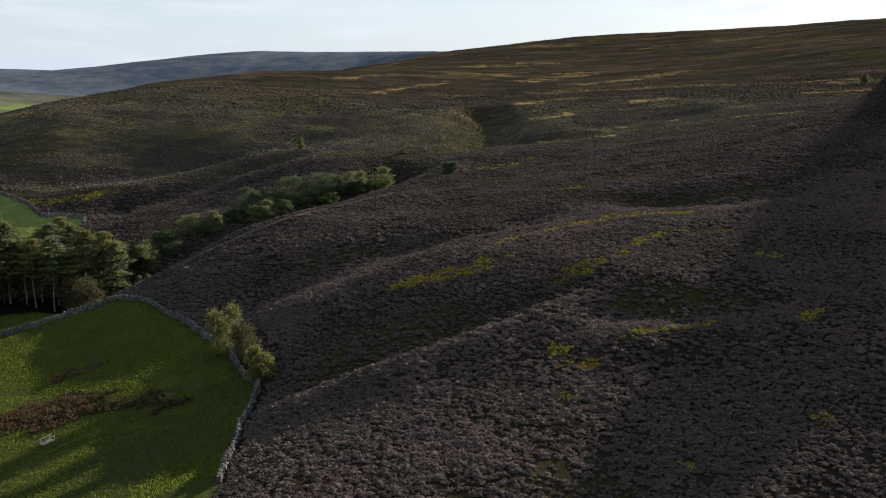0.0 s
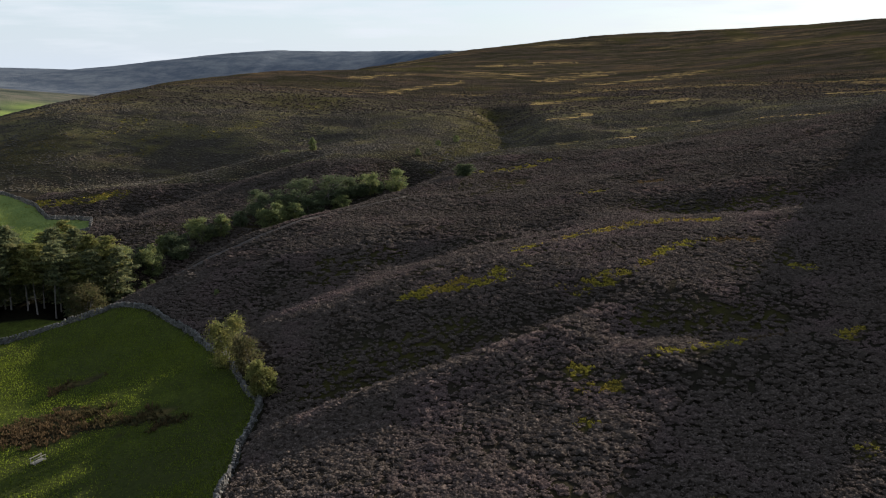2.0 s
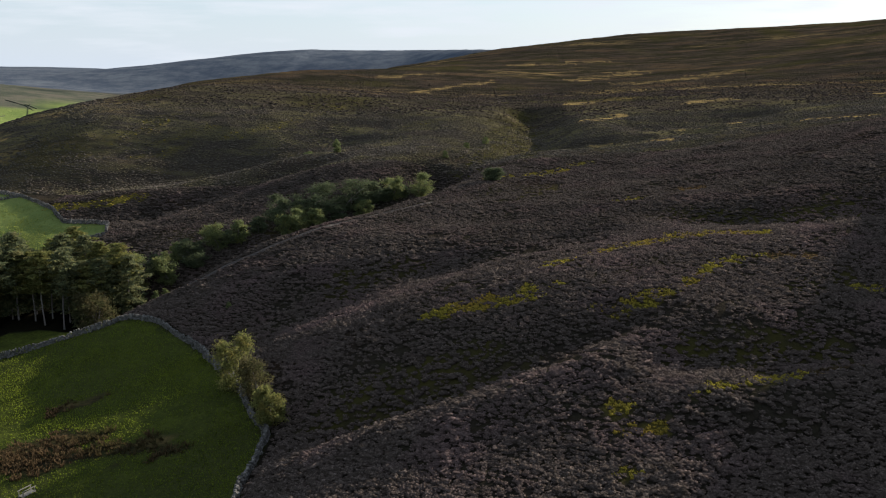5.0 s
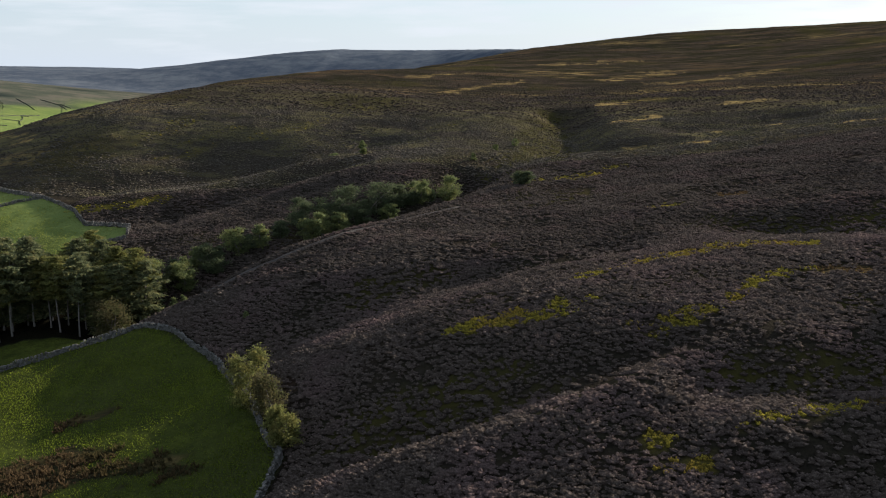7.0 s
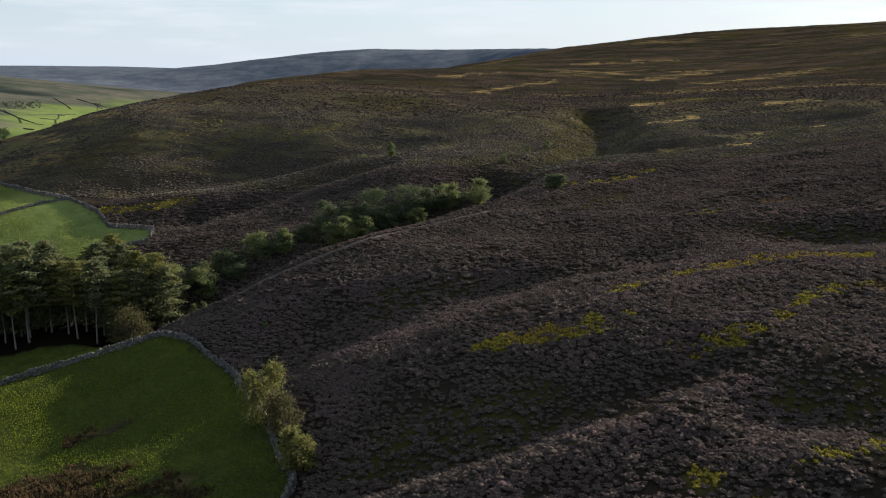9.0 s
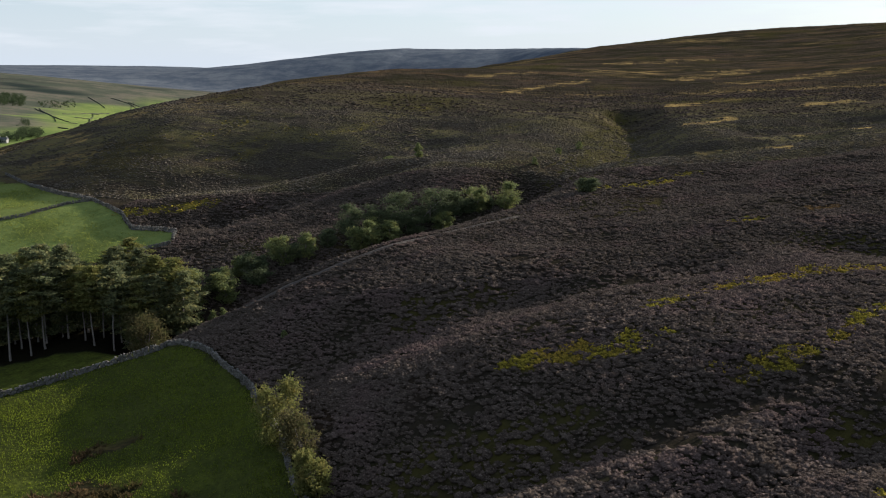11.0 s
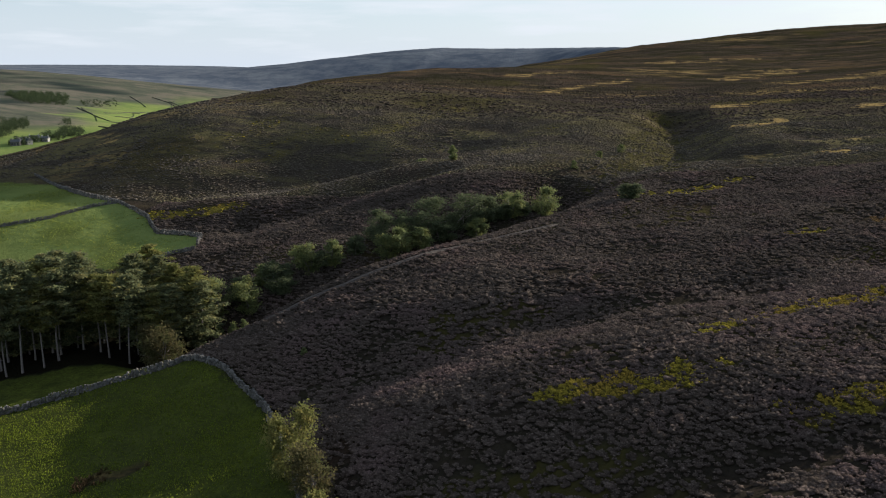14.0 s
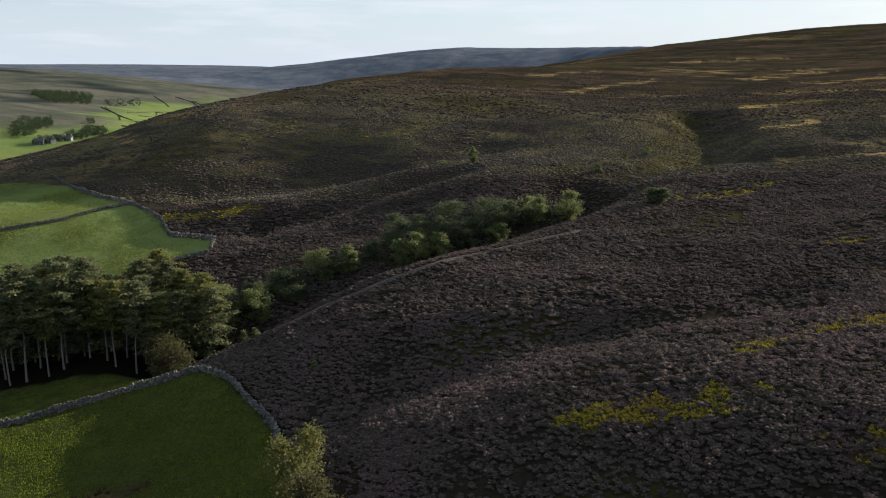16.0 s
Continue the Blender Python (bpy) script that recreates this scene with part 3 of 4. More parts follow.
def mesh_from(name, verts, faces, material, smooth=True, values=None):
    """A mesh from arrays: verts n x 3, faces m x 3 or m x 4, and point values by name."""
    me = bpy.data.meshes.new(name)
    faces = np.asarray(faces)
    me.vertices.add(len(verts))
    me.vertices.foreach_set("co", np.asarray(verts, np.float32).ravel())
    me.loops.add(faces.size)
    me.loops.foreach_set("vertex_index", faces.ravel().astype(np.int32))
    me.polygons.add(len(faces))
    me.polygons.foreach_set("loop_start", (np.arange(len(faces)) * faces.shape[1]).astype(np.int32))
    me.polygons.foreach_set("use_smooth", np.full(len(faces), smooth))
    for key, v in (values or {}).items():
        if np.ndim(v) == 1:
            me.attributes.new(key, "FLOAT", "POINT").data.foreach_set("value", np.asarray(v, np.float32))
        else:
            me.attributes.new(key, "FLOAT_COLOR", "POINT").data.foreach_set("color", np.asarray(v, np.float32).ravel())
    me.update(calc_edges=True)
    me.validate()
    me.materials.append(material)
    return me


def mossy_ground(x, y):
    return near(x, y, MOSS) * np.clip(0.85 + 0.9 * ripple(x, y, 2.4) + 0.6 * ripple(x, y, 6.5), 0, 1)


def covers(x, y, z):
    """How much of each ground cover grows at a place."""
    edge = np.maximum(inside(x, y, FIELD), np.maximum(inside(x, y, PASTURE), inside(x, y, WOOD_EDGE))).astype(float)
    field = edge
    moss = mossy_ground(x, y) * np.where(y > 240, 0.4, 1.0)
    gold = near(x, y, GOLD)
    # bleached grass streaks on the upper slopes
    upper = np.clip((y - 330) / 90, 0, 1) * np.clip((z - 40) / 8, 0, 1)
    gold = np.maximum(gold, upper * np.clip(1.5 * (ripple(x * 0.35, y, 9) * 0.5 + ripple(x * 0.5, y, 40) * 0.6) - 0.42, 0, 0.8))
    slope_left = np.clip((-95 - x) / 40, 0, 1) * np.clip((y - 235) / 30, 0, 1)
    gold = np.maximum(gold, slope_left * np.clip(1.3 * ripple(x * 0.6, y, 16) - 0.1, 0, 0.4))
    green = np.maximum(near(x, y, GREEN), np.clip(2.2 * ripple(x, y, 34) - 1.0, 0, 0.7) * (1 - edge))
    track = np.maximum(np.clip(1.5 - away(x, y, TRACK_UPPER) / 0.75, 0, 1), np.clip(1.5 - away(x, y, TRACK_LOWER) / 0.75, 0, 1)) * np.clip(0.9 + 0.5 * ripple(x, y, 6), 0, 1)
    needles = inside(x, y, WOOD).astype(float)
    rush = near(x, y, RUSHES)
    field, gold = field * (1 - 0.8 * rush), np.maximum(gold, 0.35 * rush)
    return field, moss, gold, track, green, needles


def far_covers(x, y, z):
    """Covers of the land across the valley, and where far moor takes haze colour."""
    d = np.hypot(x, y)
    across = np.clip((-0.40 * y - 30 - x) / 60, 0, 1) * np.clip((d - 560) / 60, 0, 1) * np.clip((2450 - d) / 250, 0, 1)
    hazy_moor = np.clip((d - 2200) / 300, 0, 1)
    rag = 30 * ripple(x, y, 140) + 14 * ripple(x, y, 45)
    meadow = np.clip((2 - z + 0.25 * rag) / 8, 0, 1) * across * np.clip((1900 - d) / 150, 0, 1)
    meadow = np.maximum(meadow, 0.9 * near(x, y, [([(-640, 1040), (-700, 1155), (-800, 1350)], 34.0), ([(-560, 700), (-590, 760)], 22.0)]) * across)
    meadow = np.maximum(meadow, inside(x, y, PASTURE) * np.clip(0.8 + 0.4 * ripple(x, y, 9), 0, 1))
    scrub = np.clip(2.0 * ripple(x, y, 110) + 1.0 * ripple(x, y, 40) - 0.4, 0, 1) * across
    return hazy_moor, meadow, scrub, across


gx = graded(-4700, 4700, -150, 90, 1.1, 1.032)
gy = graded(-4700, 4700, 60, 300, 1.1, 1.032)
GX, GY = np.meshgrid(gx, gy)
GZ = ground_height(GX, GY)
idx = np.arange(GX.size).reshape(GX.shape)
quads = np.stack([idx[:-1, :-1], idx[:-1, 1:], idx[1:, 1:], idx[1:, :-1]], -1).reshape(-1, 4)
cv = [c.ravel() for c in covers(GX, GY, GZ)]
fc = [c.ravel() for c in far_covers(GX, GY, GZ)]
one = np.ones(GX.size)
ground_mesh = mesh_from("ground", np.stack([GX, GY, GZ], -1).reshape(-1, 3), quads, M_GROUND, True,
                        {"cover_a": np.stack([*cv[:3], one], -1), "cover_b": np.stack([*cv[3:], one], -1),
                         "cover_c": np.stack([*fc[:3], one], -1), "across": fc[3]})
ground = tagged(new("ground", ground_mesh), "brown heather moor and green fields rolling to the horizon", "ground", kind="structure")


def on_ground(x, y):
    """The height of the ground sheet itself at places."""
    x, y = np.asarray(x, float), np.asarray(y, float)
    i, j = np.clip(np.searchsorted(gx, x) - 1, 0, len(gx) - 2), np.clip(np.searchsorted(gy, y) - 1, 0, len(gy) - 2)
    f, g = (x - gx[i]) / (gx[i + 1] - gx[i]), (y - gy[j]) / (gy[j + 1] - gy[j])
    return (GZ[j, i] * (1 - f) + GZ[j, i + 1] * f) * (1 - g) + (GZ[j + 1, i] * (1 - f) + GZ[j + 1, i + 1] * f) * g


# ---- dry stone walls ----
def along(line, step):
    """Places and headings every step metres along a line on the plan."""
    out, carry = [], 0.0
    for (ax, ay), (bx, by) in zip(line, line[1:]):
        d = math.hypot(bx - ax, by - ay)
        s = carry
        while s < d:
            out.append((ax + (bx - ax) * s / d, ay + (by - ay) * s / d, math.atan2(by - ay, bx - ax)))
            s += step
        carry = s - d
    return out


BOX = np.array([(-1, -1, -1), (1, -1, -1), (1, 1, -1), (-1, 1, -1), (-1, -1, 1), (1, -1, 1), (1, 1, 1), (-1, 1, 1)]) * 0.5
BOX_FACES = np.array([(0, 3, 2, 1), (4, 5, 6, 7), (0, 1, 5, 4), (1, 2, 6, 5), (2, 3, 7, 6), (3, 0, 4, 7)])


def stone_wall(name, line, height, label, seed, stone=0.38, gaps=0.0, thickness=0.42):
    """A wall of stacked rough stones with a coping of stones on edge."""
    rnd = np.random.RandomState(seed)
    verts, faces = [], []
    rows = max(2, int(height / 0.27))
    for row in range(rows + 1):
        cope = row == rows
        for x, y, h in along(line, stone * (0.62 if cope else 1.0)):
            sag = 1.0 - gaps * max(0.0, math.sin(0.35 * x + 0.6 * y + seed)) ** 3
            if row / rows > sag:
                continue
            x, y = x + rnd.normal(0, 0.10), y + rnd.normal(0, 0.06)
            thick = thickness * (1 - 0.38 * row / rows)
            size = np.array([stone * rnd.uniform(0.75, 1.15) * (0.5 if cope else 1), thick * rnd.uniform(0.85, 1.15), (0.30 if cope else 0.27) * rnd.uniform(0.85, 1.35)])
            v = BOX * size + rnd.normal(0, 0.045, (8, 3))
            t = h + rnd.normal(0, 0.12)
            c, s = math.cos(t), math.sin(t)
            v = np.stack([x + c * v[:, 0] - s * v[:, 1], y + s * v[:, 0] + c * v[:, 1], on_ground(x, y) + 0.08 + row * 0.27 + v[:, 2]], -1)
            faces.append(BOX_FACES + 8 * len(verts))
            verts.append(v)
    me = mesh_from(name, np.concatenate(verts), np.concatenate(faces), M_STONE, False)
    return tagged(new(name, me), label, "stone wall", kind="structure")


stone_wall("wall_field", FIELD_WALL, 0.85, "grey dry stone wall curving between field and moor", 3, gaps=0.25)
stone_wall("wall_pasture_head", FAR_WALL, 0.85, "pale zigzag dry stone wall below the heather", 4, 0.5, gaps=0.2)
stone_wall("wall_stub", WALL_STUB, 0.5, "broken end of a dry stone wall", 5)
stone_wall("wall_pasture", PASTURE_WALL, 0.3, "low dark stone wall across the pasture", 6, 0.45, thickness=0.26)


# ---- worn path ruts along the crest ----
def rut(name, line, width, label, seed):
    """A low worn strip of stony peat with uneven edges."""
    rnd = np.random.RandomState(seed)
    verts, faces = [], []
    for k, (x, y, h) in enumerate(along(line, 1.1)):
        nx_, ny_ = -math.sin(h), math.cos(h)
        drift = 0.25 * math.sin(0.7 * k + seed) + rnd.normal(0, 0.08)
        w = width * rnd.uniform(0.65, 1.25)
        for side, up in ((-1.3, -0.25), (-1.0, 0.10), (0.0, 0.03), (1.0, 0.08), (1.3, -0.25)):
            px_, py_ = x + (drift + 0.5 * side * w) * nx_, y + (drift + 0.5 * side * w) * ny_
            verts.append((px_, py_, float(on_ground(px_, py_)) + up))
        if k:
            faces += [(5 * k - 5 + i, 5 * k - 4 + i, 5 * k + 1 + i, 5 * k + i) for i in range(4)]
    return tagged(new(name, mesh_from(name, np.array(verts), np.array(faces), M_RUT, True)), label, "path", kind="structure")


M_RUT = rough_material("worn_peat_and_grit", (0.036, 0.031, 0.027), (0.110, 0.096, 0.086), 1.6, 0.8, 0.12)
rut("path_upper", TRACK_UPPER, 0.48, "pale worn rut of a moorland path through heather", 8)
rut("path_lower", TRACK_LOWER, 0.45, "pale worn rut of a moorland path through heather", 9)


# ---- low plants: heather, tussocks, rushes ----
def dome(seed, sides, rings):
    """A ragged, lumpy cushion of a plant: places, triangles and how near each place is to the tip."""
    rnd = np.random.RandomState(seed)
    verts, tri, tip = [], [], []
    for k in range(rings):
        u = k / (rings - 1)
        r, z = (0.8 + 0.2 * u) if rings == 2 else (0.75, 1.0, 0.62)[k], (-0.25 + 0.8 * u) if rings == 2 else (-0.25, 0.35, 0.78)[k]
        for i in range(sides):
            a = 2 * math.pi * (i + 0.5 * (k % 2) + rnd.uniform(-0.3, 0.3)) / sides
            q = r * rnd.uniform(0.62, 1.28)
            verts.append((q * math.cos(a), q * math.sin(a), z + rnd.uniform(-0.18, 0.18)))
            tip.append(min(1.0, u * rnd.uniform(0.55, 1.1)))
    verts.append((rnd.uniform(-0.25, 0.25), rnd.uniform(-0.25, 0.25), 0.95))
    tip.append(1.0)
    for k in range(rings - 1):
        for i in range(sides):
            p, q = k * sides + i, k * sides + (i + 1) % sides
            tri += [(p, q, p + sides), (q, q + sides, p + sides)]
    for i in range(sides):
        tri.append(((rings - 1) * sides + i, (rings - 1) * sides + (i + 1) % sides, len(verts) - 1))
    return np.array(verts), np.array(tri), np.array(tip)


def clump(seed, sides, heads):
    """A low cushion of heather: a lumpy body with small flowering heads crowded over it."""
    rnd = np.random.RandomState(seed)
    v, f, t = dome(seed + 500, sides, 2)
    V, F, T, n = [v * (0.9, 0.9, 0.72)], [f], [t * 0.55], len(v)
    for k in range(heads):
        a, q = 2.4 * k + rnd.uniform(-0.6, 0.6), 0.95 * math.sqrt((k + 0.4) / heads)
        c = np.array([q * math.cos(a), q * math.sin(a), 0.80 - 0.55 * q * q + rnd.uniform(-0.12, 0.16)])
        r, lift = rnd.uniform(0.26, 0.44), rnd.uniform(0.16, 0.34)
        turn = rnd.uniform(0, 6.3)
        ring = [c + np.array([r * math.cos(turn + 1.571 * i) * rnd.uniform(0.7, 1.3), r * math.sin(turn + 1.571 * i) * rnd.uniform(0.7, 1.3), rnd.uniform(-0.16, 0.02)]) for i in range(4)]
        V.append(np.array(ring + [c + np.array([rnd.uniform(-0.1, 0.1), rnd.uniform(-0.1, 0.1), lift])]))
        F.append(np.array([(n + i, n + (i + 1) % 4, n + 4) for i in range(4)]))
        T.append(np.array([0.35, 0.35, 0.35, 0.35, 1.0]) * rnd.uniform(0.75, 1.0))
        n += 5
    return np.concatenate(V), np.concatenate(F), np.concatenate(T)


def cushions(x, y, width, height, shapes, seed):
    """Many plants at places x, y as arrays of places, triangles and tips."""
    rnd = np.random.RandomState(seed)
    z, pick = on_ground(x, y), rnd.randint(len(shapes), size=len(x))
    turn = rnd.uniform(0, 2 * math.pi, len(x))
    V, F, T, base = [], [], [], 0
    for k, (v, f, tip) in enumerate(shapes):
        m = np.nonzero(pick == k)[0]
        if not len(m):
            continue
        c, s = np.cos(turn[m])[:, None], np.sin(turn[m])[:, None]
        w, h = width[m][:, None], height[m][:, None]
        out = np.stack([x[m][:, None] + w * (c * v[:, 0] - s * v[:, 1]), y[m][:, None] + w * (s * v[:, 0] + c * v[:, 1]), z[m][:, None] + h * v[:, 2]], -1)
        V.append(out.reshape(-1, 3))
        F.append((f[None] + base + len(v) * np.arange(len(m))[:, None, None]).reshape(-1, 3))
        T.append(np.tile(tip, len(m)))
        base += len(v) * len(m)
    return np.concatenate(V), np.concatenate(F), np.concatenate(T)


def scatter(low, high, step, seed):
    """Jittered places over a stretch of the plan."""
    rnd = np.random.RandomState(seed)
    X, Y = np.meshgrid(np.arange(low[0], high[0], step), np.arange(low[1], high[1], step))
    X, Y = X.ravel() + rnd.uniform(-0.48, 0.48, X.size) * step, Y.ravel() + rnd.uniform(-0.48, 0.48, X.size) * step
    return X, Y, rnd


def stuff(name, arrays, material, label, category):
    v, f, t = arrays
    return tagged(new(name, mesh_from(name, v, f, material, True, {"tip": t})), label, category, kind="stuff")


def tussock(seed, blades):
    """A tuft of rushes or coarse grass: upright bent blades about a low heart."""
    rnd = np.random.RandomState(seed)
    V, F, T = [], [], []
    for k in range(blades):
        a, r = rnd.uniform(0, 2 * math.pi), rnd.uniform(0.1, 0.7)
        lean = rnd.uniform(0.15, 0.9)
        foot = np.array([r * math.cos(a), r * math.sin(a), -0.2])
        top = foot + np.array([lean * math.cos(a), lean * math.sin(a), rnd.uniform(0.7, 1.3)])
        side = np.array([-math.sin(a), math.cos(a), 0]) * rnd.uniform(0.18, 0.34)
        n = 4 * k
        V.append(np.array([foot - side, foot + side, top + side * 0.4, top - side * 0.4]))
        F.append(np.array([(n, n + 1, n + 2), (n, n + 2, n + 3)]))
        T.append(np.array([0.0, 0.0, 1.0, 1.0]))
    return np.concatenate(V), np.concatenate(F), np.concatenate(T)


FINE = [clump(k, 5, 6) for k in range(14)]
MIDDLE = [clump(40 + k, 4, 3) for k in range(12)]
COARSE = [(v, f, 0.62 * t) for v, f, t in (dome(20 + k, 4, 2) for k in range(9))]
TUFTS = [tussock(60 + k, 9) for k in range(6)]


def heather(name, low, high, step, size, shapes, seed, label, tall=1.0, material=M_HEATHER):
    X, Y, rnd = scatter(low, high, step, seed)
    field, moss, gold, track, green, needles = covers(X, Y, on_ground(X, Y))
    thin = 0.48 + 0.55 * ripple(0.7 * X + 0.4 * Y, Y - 0.5 * X, 11) + 0.45 * ripple(X, Y, 3.4)
    keep = (field < 0.5) & (needles < 0.5) & (track < 0.2)
    keep &= rnd.rand(X.size) > np.maximum.reduce([0.85 * moss, 0.8 * gold, 0.40 * green, np.clip(0.58 - thin, 0, 0.85)])
    keep &= ~(inside(X, Y, FIELD) | inside(X, Y, PASTURE) | inside(X, Y, WOOD_EDGE)) & (away(X, Y, FIELD_WALL) > 0.8)
    keep &= X < 0.55 * Y + 6
    X, Y = X[keep], Y[keep]
    w = size * np.clip(rnd.lognormal(0.06, 0.30, X.size), 0.45, 1.9) * (1 + 0.30 * ripple(X, Y, 9)) * np.where(step < 1, np.clip((370 - Y) / 70, 0.5, 1), np.clip((560 - Y) / 150, 0.45, 1))
    h = (0.06 + w * rnd.uniform(0.40, 0.72, X.size)) * tall
    return stuff(name, cushions(X, Y, w, h, shapes, seed + 1), material, label, "heather")


heather("heather", (-34, 56), (84, 150), 0.50, 0.36, FINE, 11, "mauve-brown heather cushions in low sun on the near slope")
heather("heather", (-66, 150), (140, 235), 0.60, 0.43, MIDDLE, 12, "mauve-brown heather cushions along the crest above the stream", 0.9, M_DIMMED_HEATHER)
heather("heather", (-140, 235), (175, 318), 0.72, 0.30, COARSE, 13, "dark heather cushions across the far hillside", 0.6, M_FAR_HEATHER)
heather("heather", (-110, 166), (-66, 235), 0.62, 0.44, MIDDLE, 14, "mauve heather cushions beside the stream valley", 0.9, M_DIMMED_HEATHER)
heather("heather", (-62, 100), (-34, 150), 0.44, 0.36, MIDDLE, 15, "dark heather cushions above the field wall", 0.9)
heather("heather", (-190, 312), (270, 540), 1.55, 0.46, COARSE, 16, "dark tufts of heather on the high moor", 0.5, M_DIMMED_HEATHER)
heather("heather", (-310, 236), (-138, 430), 1.35, 0.42, COARSE, 17, "dark tufts of heather on the slope above the valley", 0.5, M_FAR_HEATHER)


def tussocks(name, low, high, step, size, tall, pick, material, seed, label, category, shapes=TUFTS):
    X, Y, rnd = scatter(low, high, step, seed)
    keep = rnd.rand(X.size) < pick(X, Y)
    X, Y = X[keep], Y[keep]
    w = size * rnd.uniform(0.5, 1.3, X.size)
    return stuff(name, cushions(X, Y, w, w * tall * rnd.uniform(0.7, 1.3, X.size), shapes, seed + 1), material, label, category)


tussocks("moss", (-20, 60), (70, 170), 0.32, 0.25, 1.15, lambda x, y: 0.85 * mossy_ground(x, y), M_MOSS, 31, "yellow-green mossy tussocks between the heather", "moss", MIDDLE)
tussocks("moss", (-120, 205), (60, 300), 0.7, 0.34, 0.7, lambda x, y: np.where(y > 240, 0.06, 0.5) * mossy_ground(x, y), M_MOSS, 32, "yellow-green mossy tussocks beside the stream", "moss", MIDDLE)
tussocks("dry_grass", (10, 80), (60, 190), 0.5, 0.28, 1.0, lambda x, y: 0.75 * near(x, y, GOLD), M_RUSH, 33, "bleached orange grass tussocks on the slope", "grass")
tussocks("rushes", (-70, 75), (-24, 125), 0.46, 0.38, 1.1, lambda x, y: np.clip(0.35 + 0.6 * ripple(x, y, 4), 0, 0.8) * near(x, y, RUSHES, 1.6) * 1.6, M_RUSH, 34, "brown rush tussocks in the wet hollow", "rushes")

SHORT = [tussock(80 + k, 3) for k in range(6)]
tussocks("grass_tufts", (-78, 74), (-20, 149), 0.24, 0.15, 1.0, lambda x, y: np.clip(0.55 + 0.5 * ripple(x, y, 5), 0, 1) * inside(x, y, FIELD) * (1 - near(x, y, RUSHES)), M_GRASS, 35, "short green grass tufts in the sloping field", "grass", SHORT)
tussocks("grass_tufts", (-200, 168), (-88, 256), 0.45, 0.24, 0.9, lambda x, y: np.clip(0.4 + 0.7 * ripple(x, y, 7), 0, 1) * inside(x, y, PASTURE), M_PASTURE, 36, "rough green grass tufts in the walled pasture", "grass", SHORT)


# ---- trees ----
def part(name, me, parent, label=""):
    ob = new(name, me)
    ob.parent = parent
    return tagged(ob, label) if label else ob


def tube(path, radii, sides=6):
    """Places and quads of a tapered limb along a path."""
    verts, faces = [], []
    for k, (p, r) in enumerate(zip(path, radii)):
        d = (Vector(path[min(k + 1, len(path) - 1)]) - Vector(path[max(k - 1, 0)])).normalized()
        side = d.orthogonal().normalized()
        up = d.cross(side)
        for i in range(sides):
            a = 2 * math.pi * i / sides
            verts.append(Vector(p) + r * (math.cos(a) * side + math.sin(a) * up))
    for k in range(len(path) - 1):
        for i in range(sides):
            j = (i + 1) % sides
            faces.append((k * sides + i, k * sides + j, (k + 1) * sides + j, (k + 1) * sides + i))
    return np.array([tuple(v) for v in verts]), np.array(faces)


def sprays(centres, count, spread, size, rnd, flat=0.0, long=1.0):
    """Leaf sprays strewn about centres: small bent quads turned every way."""
    n = len(centres) * count
    c = np.repeat(np.asarray(centres), count, 0) + rnd.normal(0, 1, (n, 3)) * spread
    u = rnd.normal(0, 1, (n, 3))
    u[:, 2] *= 1 - flat
    u /= np.linalg.norm(u, axis=1)[:, None]
    w = np.cross(u, rnd.normal(0, 1, (n, 3)))
    w /= np.linalg.norm(w, axis=1)[:, None]
    s = size * rnd.uniform(0.55, 1.35, (n, 1))
    v = np.stack([c - u * s * long, c + w * s * 0.6, c + u * s * long + 0.2 * s * np.cross(u, w), c - w * s * 0.6], 1)
    return v.reshape(-1, 3), np.arange(4 * n).reshape(n, 4)


